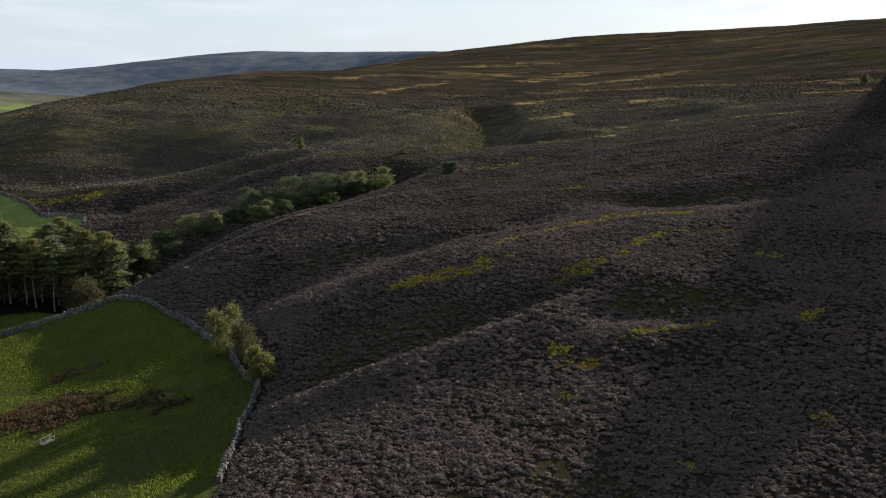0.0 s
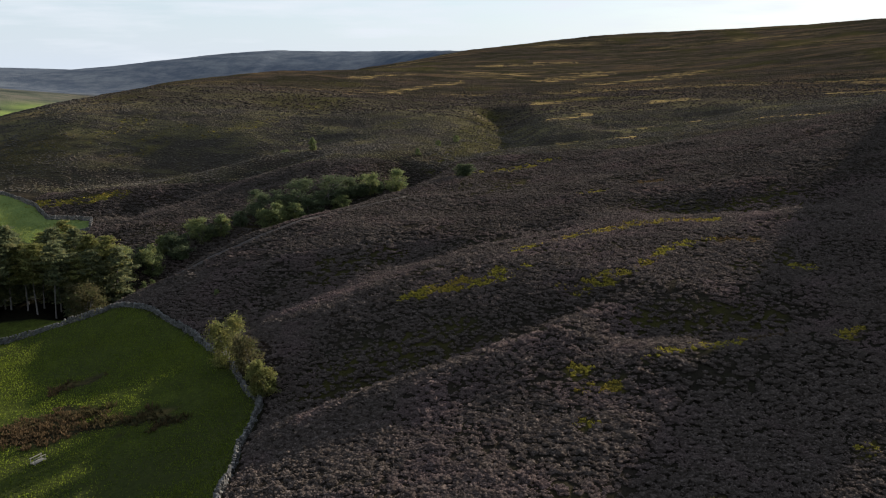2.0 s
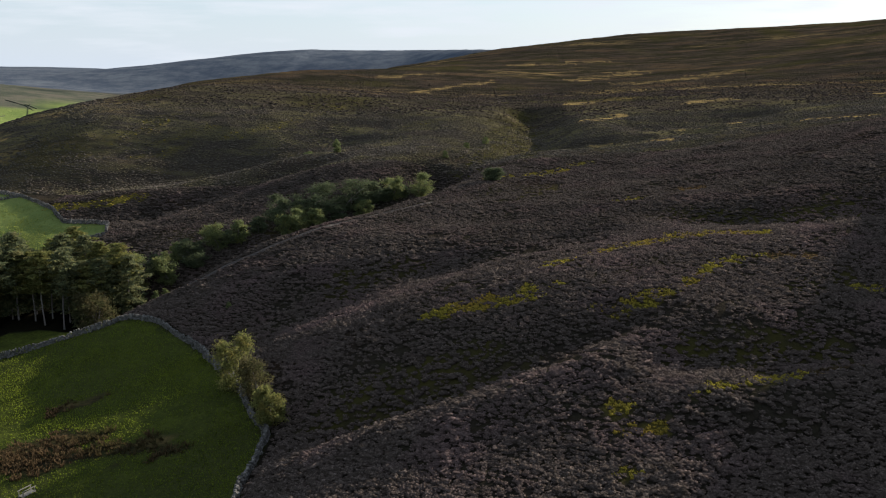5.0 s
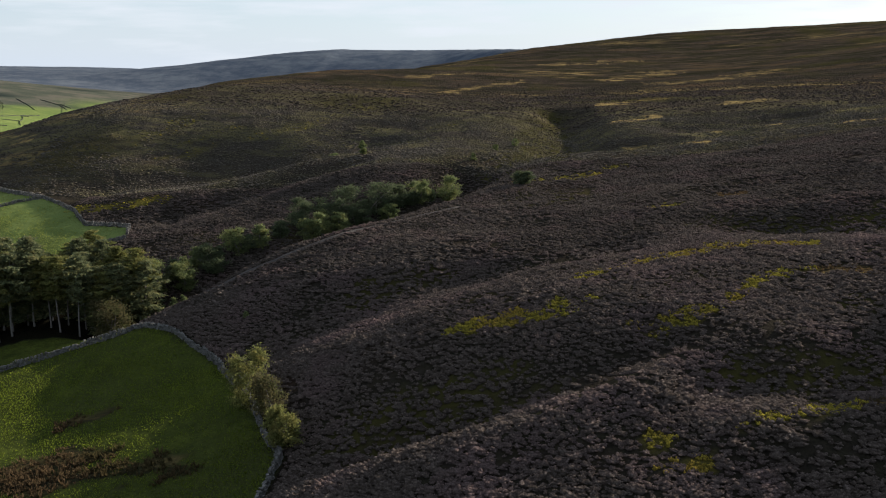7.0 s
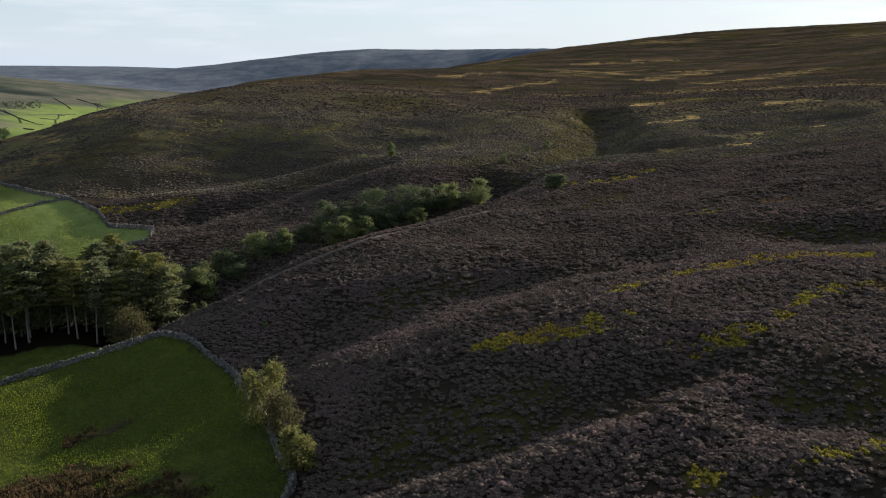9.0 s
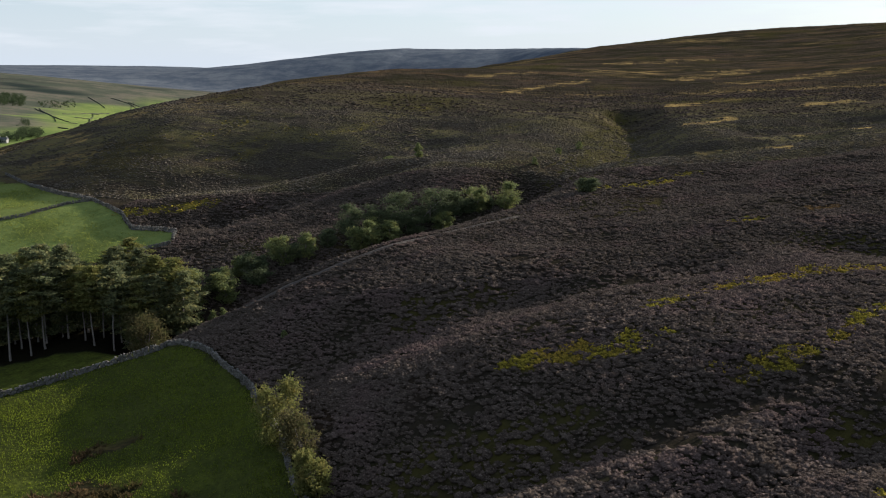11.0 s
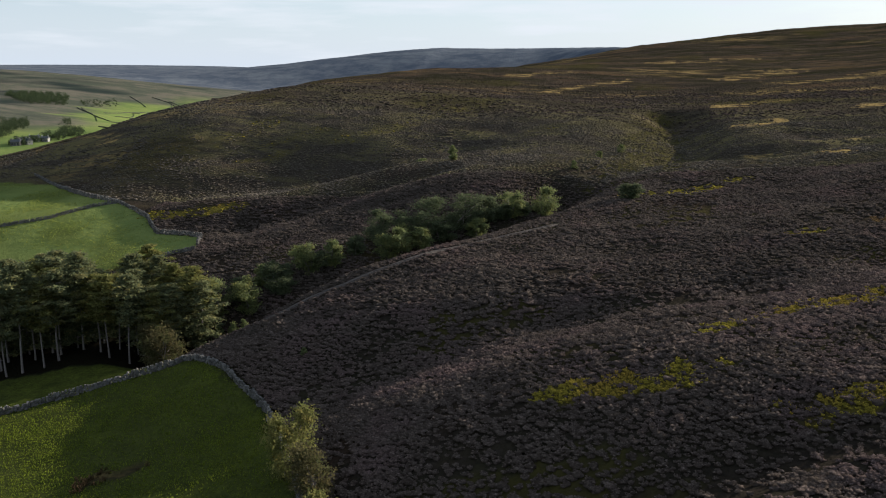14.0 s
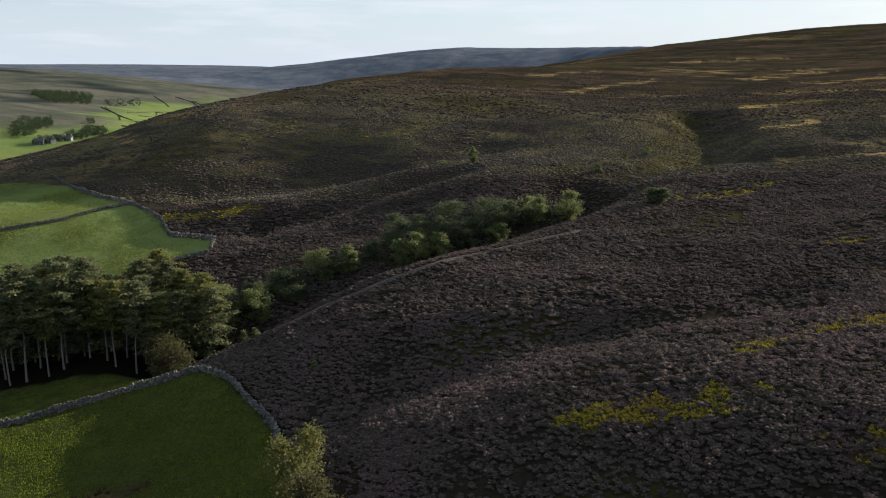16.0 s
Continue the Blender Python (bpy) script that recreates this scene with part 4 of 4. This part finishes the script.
def broad_tree(name, label, x, y, height, width, leaves, bark, seed, stems=1, count=26, leaf=0.15, low=0.18):
    """A broadleaved tree: stems, limbs, and a crown of leaf clumps with gaps."""
    rnd = np.random.RandomState(seed)
    tree = tagged(new(name), label, "tree")
    tree.location = (x, y, float(on_ground(x, y)) - 0.1)
    centres = []
    for s in range(stems):
        lean = rnd.normal(0, 0.10, 2) * height + (rnd.normal(0, 0.22, 2) * width if stems > 1 else 0)
        top = 0.86 * height * rnd.uniform(0.85, 1.0)
        foot = np.array([rnd.normal(0, 0.12 * width) if stems > 1 else 0, rnd.normal(0, 0.12 * width) if stems > 1 else 0, 0])
        path = [tuple(foot + np.array([lean[0] * u ** 1.4, lean[1] * u ** 1.4, top * u])) for u in (0, 0.2, 0.45, 0.7, 1.0)]
        r = 0.022 * height + 0.02
        v, f = tube(path, [r * k for k in (1.25, 1.0, 0.75, 0.45, 0.12)])
        part("trunk", mesh_from("trunk", v, f, bark), tree)
        for k in range(5 if stems < 3 else 3):
            u = rnd.uniform(0.25, 0.8)
            a = rnd.uniform(0, 2 * math.pi)
            p0 = np.array([foot[0] + lean[0] * u ** 1.4, foot[1] + lean[1] * u ** 1.4, top * u])
            reach = 0.42 * width * rnd.uniform(0.6, 1.0)
            p2 = p0 + np.array([math.cos(a) * reach, math.sin(a) * reach, 0.16 * height])
            v, f = tube([tuple(p0), tuple((p0 + p2) / 2 + np.array([0, 0, -0.03 * height])), tuple(p2)], [0.35 * r, 0.25 * r, 0.06 * r], 5)
            part("limb", mesh_from("limb", v, f, bark), tree)
        n = int(34 / stems) + 6
        for k in range(n):
            u = rnd.uniform(low, 1.0)
            a = rnd.uniform(0, 2 * math.pi)
            swell = math.sin(math.pi * min(1.0, (u - low * 0.6) / (1.02 - low * 0.6)) ** 0.8) ** 0.75
            q = 0.5 * width / math.sqrt(stems) * swell * math.sqrt(rnd.uniform(0.15, 1.0)) * rnd.uniform(0.8, 1.15)
            centres.append((foot[0] + lean[0] * u + q * math.cos(a), foot[1] + lean[1] * u + q * math.sin(a), height * u * rnd.uniform(0.95, 1.03)))
    spread = np.array([0.085 * width, 0.085 * width, 0.05 * height]) * rnd.uniform(0.9, 1.2)
    v, f = sprays(centres, 3 * count, spread, leaf, rnd)
    part("crown", mesh_from("crown", v, f, leaves, False), tree)
    return tree


def pine(name, label, height, width, leaves, seed, bare=0.5, whorls=11):
    """A forest pine: a thin bare trunk, dead stubs and a ragged pointed crown of layered needle pads."""
    rnd = np.random.RandomState(seed)
    tree = tagged(new(name), label, "tree")
    lean = rnd.normal(0, 0.05, 2) * height
    at = lambda u: np.array([lean[0] * u ** 1.5 + 0.16 * math.sin(5 * u + seed), lean[1] * u ** 1.5 + 0.14 * math.sin(4 * u + seed), height * u])
    us = (0, 0.1, 0.3, 0.5, 0.7, 0.85, 1.0)
    v, f = tube([tuple(at(u)) for u in us], [0.15 * k for k in (1.3, 1.0, 0.85, 0.68, 0.45, 0.28, 0.06)], 7)
    part("trunk", mesh_from("trunk", v, f, M_BARK), tree)
    centres, size = [], []
    for k in range(whorls):
        g = (k + rnd.uniform(-0.2, 0.2)) / (whorls - 1)
        u = bare + (0.97 - bare) * max(0.0, g)
        shape = (0.62 + 0.9 * g if g < 0.35 else 0.95 * (1 - ((g - 0.35) / 0.72) ** 1.6)) * rnd.uniform(0.75, 1.2)
        arms = 5 if g < 0.8 else 3
        for j in range(arms):
            a = k * 1.1 + 2 * math.pi * (j + rnd.uniform(-0.3, 0.3)) / arms
            reach = max(0.25, 0.52 * width * shape * rnd.choice([0.45, 0.8, 1.0, 1.25]))
            p0 = at(u)
            p1 = p0 + np.array([math.cos(a) * reach, math.sin(a) * reach, reach * rnd.uniform(-0.12, 0.30)])
            if j < 2:
                v, f = tube([tuple(p0), tuple((p0 + p1) / 2), tuple(p1)], [0.055, 0.04, 0.012], 4)
                part("branch", mesh_from("branch", v, f, M_BARK), tree)
            for q in (0.55, 1.0):
                centres.append(p0 + (p1 - p0) * q + rnd.normal(0, 0.12, 3) + np.array([0, 0, 0.10]))
    for k in range(4):
        u = rnd.uniform(bare * 0.45, bare)
        a = rnd.uniform(0, 6.3)
        p0, p1 = at(u), at(u) + np.array([math.cos(a), math.sin(a), 0.1]) * rnd.uniform(0.5, 1.3)
        v, f = tube([tuple(p0), tuple(p1)], [0.035, 0.010], 4)
        part("dead_branch", mesh_from("dead_branch", v, f, M_BARK), tree)
    centres.append(at(0.99))
    v, f = sprays(centres, 60, np.array([0.44, 0.44, 0.13]), 0.18, rnd, 0.6, 1.5)
    part("crown", mesh_from("crown", v, f, leaves, False), tree)
    return tree


def place(ob, x, y, turn=0.0, size=1.0, sink=0.15):
    ob.matrix_basis = pose(x, y, float(on_ground(x, y)) - sink, 0, 0, turn) @ Matrix.Scale(size, 4)


KINDS = [pine("pine_tree", "tall dark pine with a bare trunk in the plantation", 14.0, 6.6, M_NEEDLES, 41, 0.46),
         pine("pine_tree", "tall dark pine with a bare trunk in the plantation", 15.5, 6.2, M_NEEDLES, 42, 0.50),
         pine("larch_tree", "olive-green larch with a bare pale trunk", 14.5, 6.2, M_LARCH, 43, 0.48),
         pine("pine_tree", "tall dark pine with a bare trunk in the plantation", 13.0, 7.0, M_NEEDLES, 44, 0.46),
         pine("larch_tree", "olive-green larch with a bare pale trunk", 14, 6.6, M_LARCH, 45, 0.44),
         pine("spruce_tree", "dark low-branched spruce inside the plantation", 13, 6.4, M_NEEDLES, 46, 0.10, 15)]
SPOTS = [(-88.3, 148.2), (-86.6, 149.6), (-84.0, 150.8), (-82.8, 152.9), (-84.3, 155.4), (-81.0, 156.8), (-78.0, 156.2), (-76.0, 158.6), (-73.0, 158.5), (-70.8, 161.5), (-91.0, 150.4), (-92.5, 154.0),
         (-88.0, 154.1), (-95.5, 151.0), (-98.0, 155.5), (-94.0, 159.5), (-89.5, 159.0), (-85.0, 160.5), (-80.5, 161.5), (-76.0, 163.5), (-72.5, 165.5), (-94.0, 166.0), (-90.0, 165.0), (-80.0, 168.5),
         (-101.5, 149.0), (-104.0, 156.0), (-100.0, 162.0), (-108.0, 151.0), (-112.0, 157.5), (-107.0, 164.0), (-97.0, 168.0), (-116.0, 150.0), (-76.0, 169.0),
         (-79.5, 159.5), (-83.0, 158.0), (-87.0, 157.0), (-91.0, 156.8), (-95.0, 157.0), (-99.0, 158.8), (-74.0, 161.5), (-78.5, 165.5), (-86.5, 163.5), (-70.0, 158.5), (-103.5, 160.0), (-109.0, 159.0), (-66.5, 158.8), (-65.0, 162.5), (-69.0, 164.5), (-72.0, 154.8), (-68.5, 157.2), (-75.5, 154.6), (-66.8, 163.2), (-71.0, 166.5), (-75.0, 160.6), (-79.0, 163.2), (-83.0, 162.4), (-87.5, 161.2), (-91.5, 163.0), (-63.0, 160.6), (-96.0, 163.0), (-101.0, 166.0)]
rnd_wood = np.random.RandomState(5)
for k, (x, y) in enumerate(SPOTS):
    which = 5 if 33 < k < 45 or k > 50 else (k * 3 + k // 4) % 5
    size = rnd_wood.uniform(0.86, 1.12) * (0.84 if x > -81 else 1.0)
    if k < 5 or k == 33:
        k = min(k, 5)
        place(KINDS[k], x, y, 73 * k, size)
        tagged(KINDS[k], group="plantation trees")
    else:
        src = KINDS[which]
        keep = src.matrix_basis.copy()
        src.matrix_basis = Matrix.Identity(4)
        t = copy_thing(src, pose(0, 0, 0))
        src.matrix_basis = keep
        place(t, x, y, 61 * k, size * (1.15 if k == 21 else 1.0))

broad_tree("rowan_tree", "rounded tree turning russet at the wall corner", -67.0, 155.0, 7.8, 8.2, M_RUSSET, M_BARK, 51, 3, 60, 0.15, 0.03)
broad_tree("alder_tree", "dense green broadleaved tree at the plantation edge", -67.6, 161.5, 7.8, 6.2, M_ALDER, M_BARK, 52, 1, 44, 0.17, 0.1)
# the clump against the field wall
broad_tree("birch_tree", "grey-green birch leaning over the stone wall", -30.2, 114.2, 6.2, 4.6, M_LARCH, M_PALE_BARK, 53, 2, 46, 0.13, 0.08)
broad_tree("rowan_tree", "thin rowan with yellow-brown leaves beside the wall", -26.2, 109.8, 5.8, 5.0, M_RUSSET, M_BARK, 54, 2, 36, 0.12, 0.12)
broad_tree("alder_tree", "low green alder at the foot of the clump", -22.8, 104.0, 4.4, 3.6, M_LARCH, M_BARK, 55, 1, 46, 0.13, 0.06)
# along the stream
BY_STREAM = [(-63.8, 169.7, 6.1, 6.5, 0), (-58.8, 169.4, 5.6, 4.5, 0), (-59.8, 177.3, 3.5, 2.7, 0), (-61.3, 163.5, 2.2, 1.3, 0), (-59.3, 163.8, 2.4, 1.6, 0), (-57.8, 165, 2.0, 1.3, 0),
             (-53.6, 181.4, 5.0, 5.3, 0), (-50.2, 185, 4.5, 3.4, 0), (-55.5, 176.1, 4.7, 5.1, 1), (-41, 191.4, 4.1, 4.4, 0), (-38.9, 194.2, 4.6, 4.2, 0), (-36.2, 195.8, 4.1, 4.0, 0),
             (-35.5, 203.2, 6.2, 8.2, 1), (-31, 206.3, 6.6, 7.5, 1), (-27.2, 204.3, 3.8, 3.7, 0), (-44.8, 197.3, 5.0, 5.2, 1), (-25.6, 211.2, 4.5, 4.9, 1), (-21.6, 213.8, 5.0, 5.0, 0),
             (-16.3, 219.5, 5.5, 5.3, 0), (-38.5, 199.5, 5.2, 6.0, 1)]
for k, (x, y, h, w, dark) in enumerate(BY_STREAM):
    tiny = h < 3
    broad_tree("alder_tree" if dark else ("birch_sapling" if tiny else "birch_tree"),
               "dark green alder crowding the stream bank" if dark else ("small birch sapling at the stream's edge" if tiny else "sunlit pale green birch beside the stream"),
               x, y, h, w * 1.15, M_ALDER if dark else M_BIRCH, M_BARK, 60 + k, 2 if w > 4 else 1, 14 if tiny else 40, 0.15 if not tiny else 0.11, 0.0)
broad_tree("hawthorn_bush", "rounded dark green bush on the crest", 2.0, 211.4, 3.0, 4.2, M_ALDER, M_BARK, 90, 2, 44, 0.13, 0.02)
broad_tree("hawthorn_bush", "single small thorn tree on the far slope", -42.0, 257.0, 3.6, 2.2, M_BIRCH, M_BARK, 91, 1, 26, 0.14, 0.1)
for k, (x, y, h, w) in enumerate([(-66, 166.5, 3.0, 4.0), (-61.5, 172.5, 3.4, 4.4), (-57, 178, 3.0, 4.0), (-52.5, 184, 2.8, 3.8), (-48, 190, 3.2, 4.2), (-43.5, 194.5, 3.2, 4.4), (-33, 201, 3.4, 4.6), (-28.5, 208.5, 3.0, 4.2), (-23.5, 212, 2.8, 3.6), (-19, 216.5, 2.6, 3.4)]):
    broad_tree("alder_bush", "low dark alder scrub filling the stream bank", x, y, h, w, M_ALDER, M_BARK, 130 + k, 2, 34, 0.14, 0.0)
for k, (x, y, h, w) in enumerate([(-0.5, 272, 2.0, 2.1), (-5.7, 257.7, 1.8, 1.7), (-10.8, 243.3, 1.9, 1.6), (-39.1, 141.8, 1.0, 0.8), (-51, 261, 1.2, 3.0)]):
    broad_tree("willow_bush", "small green bush in the heather", x, y, h, w, M_BIRCH, M_BARK, 95 + k, 1, 14, 0.1, 0.02)
lone = pine("pine_tree", "lone dark pine far up the moor", 6.0, 5.5, M_NEEDLES, 47, 0.15)
place(lone, 196, 409, 20, 0.8)


# ---- across the valley: meadow walls, woods and the hamlet ----
def hedge(name, line, height, width, material, label, seed):
    """A long low bank along a line on the plan, uneven in height and width."""
    rnd = np.random.RandomState(seed)
    pts = along(line, 12.0)
    verts, faces = [], []
    for k, (x, y, h) in enumerate(pts):
        nx_, ny_ = -math.sin(h), math.cos(h)
        z, hh, w = float(on_ground(x, y)), height * rnd.uniform(0.7, 1.3), width * rnd.uniform(0.8, 1.2)
        for s, up in ((-1, -1.5), (-0.7, 0.8 * hh), (0.6, hh), (1, -1.5)):
            verts.append((x + s * w * nx_, y + s * w * ny_, z + up))
        if k:
            for i in range(3):
                a = 4 * (k - 1) + i
                faces.append((a, a + 1, a + 5, a + 4))
    return tagged(new(name, mesh_from(name, np.array(verts), np.array(faces), material, False)), label, "field wall", kind="structure")


M_FARWOOD = leaf_material("distant_leaves", (0.030, 0.045, 0.022), (0.060, 0.080, 0.038), (0.045, 0.060, 0.030))
M_BANK = rough_material("grown_over_wall", (0.030, 0.036, 0.024), (0.070, 0.072, 0.055), 0.5, 0.3, 0.2)
hedge("wall_meadow_1", [(-718, 1151), (-732, 1239), (-738, 1314)], 1.0, 0.45, M_BANK, "dark grown-over wall between far meadows", 70)
hedge("wall_meadow_2", [(-728, 1239), (-715, 1258)], 1.0, 0.45, M_BANK, "dark grown-over wall between far meadows", 71)
hedge("wall_meadow_3", [(-687, 1129), (-677, 1151)], 1.0, 0.45, M_BANK, "dark grown-over wall between far meadows", 72)
hedge("wall_meadow_4", [(-630, 1026), (-623, 1044)], 1.0, 0.45, M_BANK, "dark grown-over wall between far meadows", 73)
hedge("wall_meadow_5", [(-773, 1171), (-694, 1088), (-638, 1042)], 1.0, 0.45, M_BANK, "dark grown-over wall between far meadows", 74)
hedge("wall_meadow_6", [(-809, 1497), (-769, 1464)], 1.0, 0.45, M_BANK, "dark grown-over wall between far meadows", 75)
hedge("wall_meadow_8", [(-587, 936), (-574, 937)], 1.0, 0.45, M_BANK, "dark grown-over wall between far meadows", 77)
hedge("wall_meadow_9", [(-857, 1522), (-800, 1481), (-755, 1427)], 1.0, 0.45, M_BANK, "dark grown-over wall between far meadows", 78)
hedge("wall_meadow_10", [(-879, 1485), (-813, 1408), (-774, 1359)], 1.0, 0.45, M_BANK, "dark grown-over wall between far meadows", 79)
hedge("wall_meadow_11", [(-772, 1180), (-728, 1126), (-680, 1073), (-634, 1006)], 1.0, 0.45, M_BANK, "dark grown-over wall between far meadows", 92)
hedge("wall_meadow_12", [(-736, 1258), (-704, 1204), (-672, 1142), (-640, 1090)], 1.0, 0.45, M_BANK, "dark grown-over wall between far meadows", 93)
hedge("wall_meadow_13", [(-811, 1521), (-776, 1446), (-732, 1362), (-700, 1300)], 1.0, 0.45, M_BANK, "dark grown-over wall between far meadows", 94)


def far_wood(name, label, ring, step, height, seed):
    """A wood seen from far off: many small crowns of leaf sprays."""
    rnd = np.random.RandomState(seed)
    xs, ys = [p[0] for p in ring], [p[1] for p in ring]
    X, Y, r2 = scatter((min(xs), min(ys)), (max(xs), max(ys)), step, seed)
    m = inside(X, Y, ring)
    X, Y = X[m], Y[m]
    H = height * rnd.uniform(0.6, 1.15, X.size)
    Z = on_ground(X, Y)
    centres = np.concatenate([np.stack([X + rnd.normal(0, 0.16, X.size) * H, Y + rnd.normal(0, 0.16, X.size) * H, Z + H * rnd.uniform(0.15, 0.95, X.size)], -1) for k in range(9)])
    v, f = sprays(centres, 12, np.array([0.13, 0.13, 0.10]) * height, 0.075 * height, rnd)
    return tagged(new(name, mesh_from(name, v, f, M_FARWOOD, False)), label, "wood", kind="stuff")


far_wood("woodland", "dark mixed wood above the hamlet across the valley", [(-635, 816), (-657, 861), (-644, 890), (-612, 854), (-607, 823), (-581, 776), (-600, 769)], 6.82, 7.65, 80)
far_wood("woodland", "dark tree clump beside the meadows across the valley", [(-568, 836), (-583, 867), (-569, 867), (-547, 851), (-536, 824), (-548, 812)], 6.2, 7.65, 81)
far_wood("woodland", "dark trees among the hamlet houses across the valley", [(-558, 749), (-566, 769), (-554, 768), (-559, 797), (-567, 815), (-560, 820), (-536, 804), (-543, 779), (-542, 745)], 5.58, 6.8, 82)
far_wood("woodland", "dark conifer belt on the hillside across the valley", [(-943, 1235), (-933, 1289), (-893, 1326), (-798, 1183), (-810, 1122), (-840, 1128)], 9.92, 9.35, 83)
far_wood("woodland", "dark thicket across the valley", [(-631, 931), (-631, 951), (-611, 921), (-615, 911)], 6.2, 5.95, 84)
far_wood("woodland", "dark scrub across the valley", [(-839, 1263), (-852, 1402), (-778, 1279), (-775, 1189)], 12.4, 5.1, 85)


def box(sx, sy, sz, x=0, y=0, z=0):
    return BOX * np.array([sx, sy, sz]) + np.array([x, y, z + sz / 2])


def house(x, y, turn, long, deep, tall, walls, seed, label):
    """A farmhouse: walls, a pitched roof with chimneys, windows and a door on both long sides."""
    h = tagged(new("farmhouse"), label, "house", group="hamlet houses")
    part("wall", mesh_from("wall", box(long, deep, tall + 2, 0, 0, -2), BOX_FACES, walls, False), h)
    e, r = 0.35, deep * 0.42
    roof = np.array([(-long / 2 - e, -deep / 2 - e, tall - 0.1), (long / 2 + e, -deep / 2 - e, tall - 0.1), (long / 2 + e, deep / 2 + e, tall - 0.1), (-long / 2 - e, deep / 2 + e, tall - 0.1), (-long / 2 - e, 0, tall + r), (long / 2 + e, 0, tall + r)])
    me = bpy.data.meshes.new("roof")
    me.from_pydata([tuple(p) for p in roof], [], [(0, 1, 5, 4), (2, 3, 4, 5), (0, 4, 3), (1, 2, 5), (0, 3, 2, 1)])
    me.materials.append(M_SLATE)
    ro = part("roof", me, h)
    for s in (-1, 1):
        part("chimney", mesh_from("chimney", box(0.9, 0.7, 1.6, s * (long / 2 - 0.6), 0, tall + r - 0.6), BOX_FACES, walls, False), ro)
    for s in (-1, 1):
        for k in range(3):
            for u in (1.1, 3.4):
                if u + 1.2 < tall:
                    part("window", mesh_from("window", box(0.9, 0.08, 1.2, (k - 1) * long * 0.3, s * (deep / 2 + 0.03), u), BOX_FACES, M_GLASS, False), h)
        part("door", mesh_from("door", box(1.0, 0.08, 2.1, long * 0.16, s * (deep / 2 + 0.03), 0), BOX_FACES, M_WOOD, False), h)
    h.matrix_basis = pose(x, y, float(on_ground(x, y)), 0, 0, turn)
    return h


house(-551, 749, 20, 8, 5, 3.6, M_STONE, 0, "grey stone farmhouse among trees")
house(-546, 760, -30, 8, 5, 3.8, M_LIME, 1, "white rendered farmhouse with slate roof")
house(-555, 781, 35, 9, 5, 3.8, M_LIME, 2, "white rendered farmhouse with slate roof")
house(-544, 782, 10, 7, 4.6, 3.4, M_LIME, 3, "small white farmhouse with slate roof")
house(-556, 763, 60, 8, 5, 3.6, M_STONE, 4, "grey stone farmhouse among trees")

# ---- the footbridge over the field drain ----
bridge = tagged(new("footbridge"), "small weathered plank footbridge with pale handrails", "footbridge")
for s in (-0.32, 0.32):
    part("handrail", mesh_from("handrail", box(1.7, 0.06, 0.08, 0, s, 0.62), BOX_FACES, M_WOOD, False), bridge)
    for u in (-0.72, 0.72):
        part("post", mesh_from("post", box(0.07, 0.07, 1.0, u, s, -0.35), BOX_FACES, M_WOOD, False), bridge)
for k in range(7):
    part("plank", mesh_from("plank", box(0.22, 0.72, 0.05, -0.72 + 0.24 * k, 0, 0.06), BOX_FACES, M_WOOD, False), bridge)
bridge.matrix_basis = pose(-47.6, 97.1, float(on_ground(-47.6, 97.1)) + 0.05, 0, 0, 68)
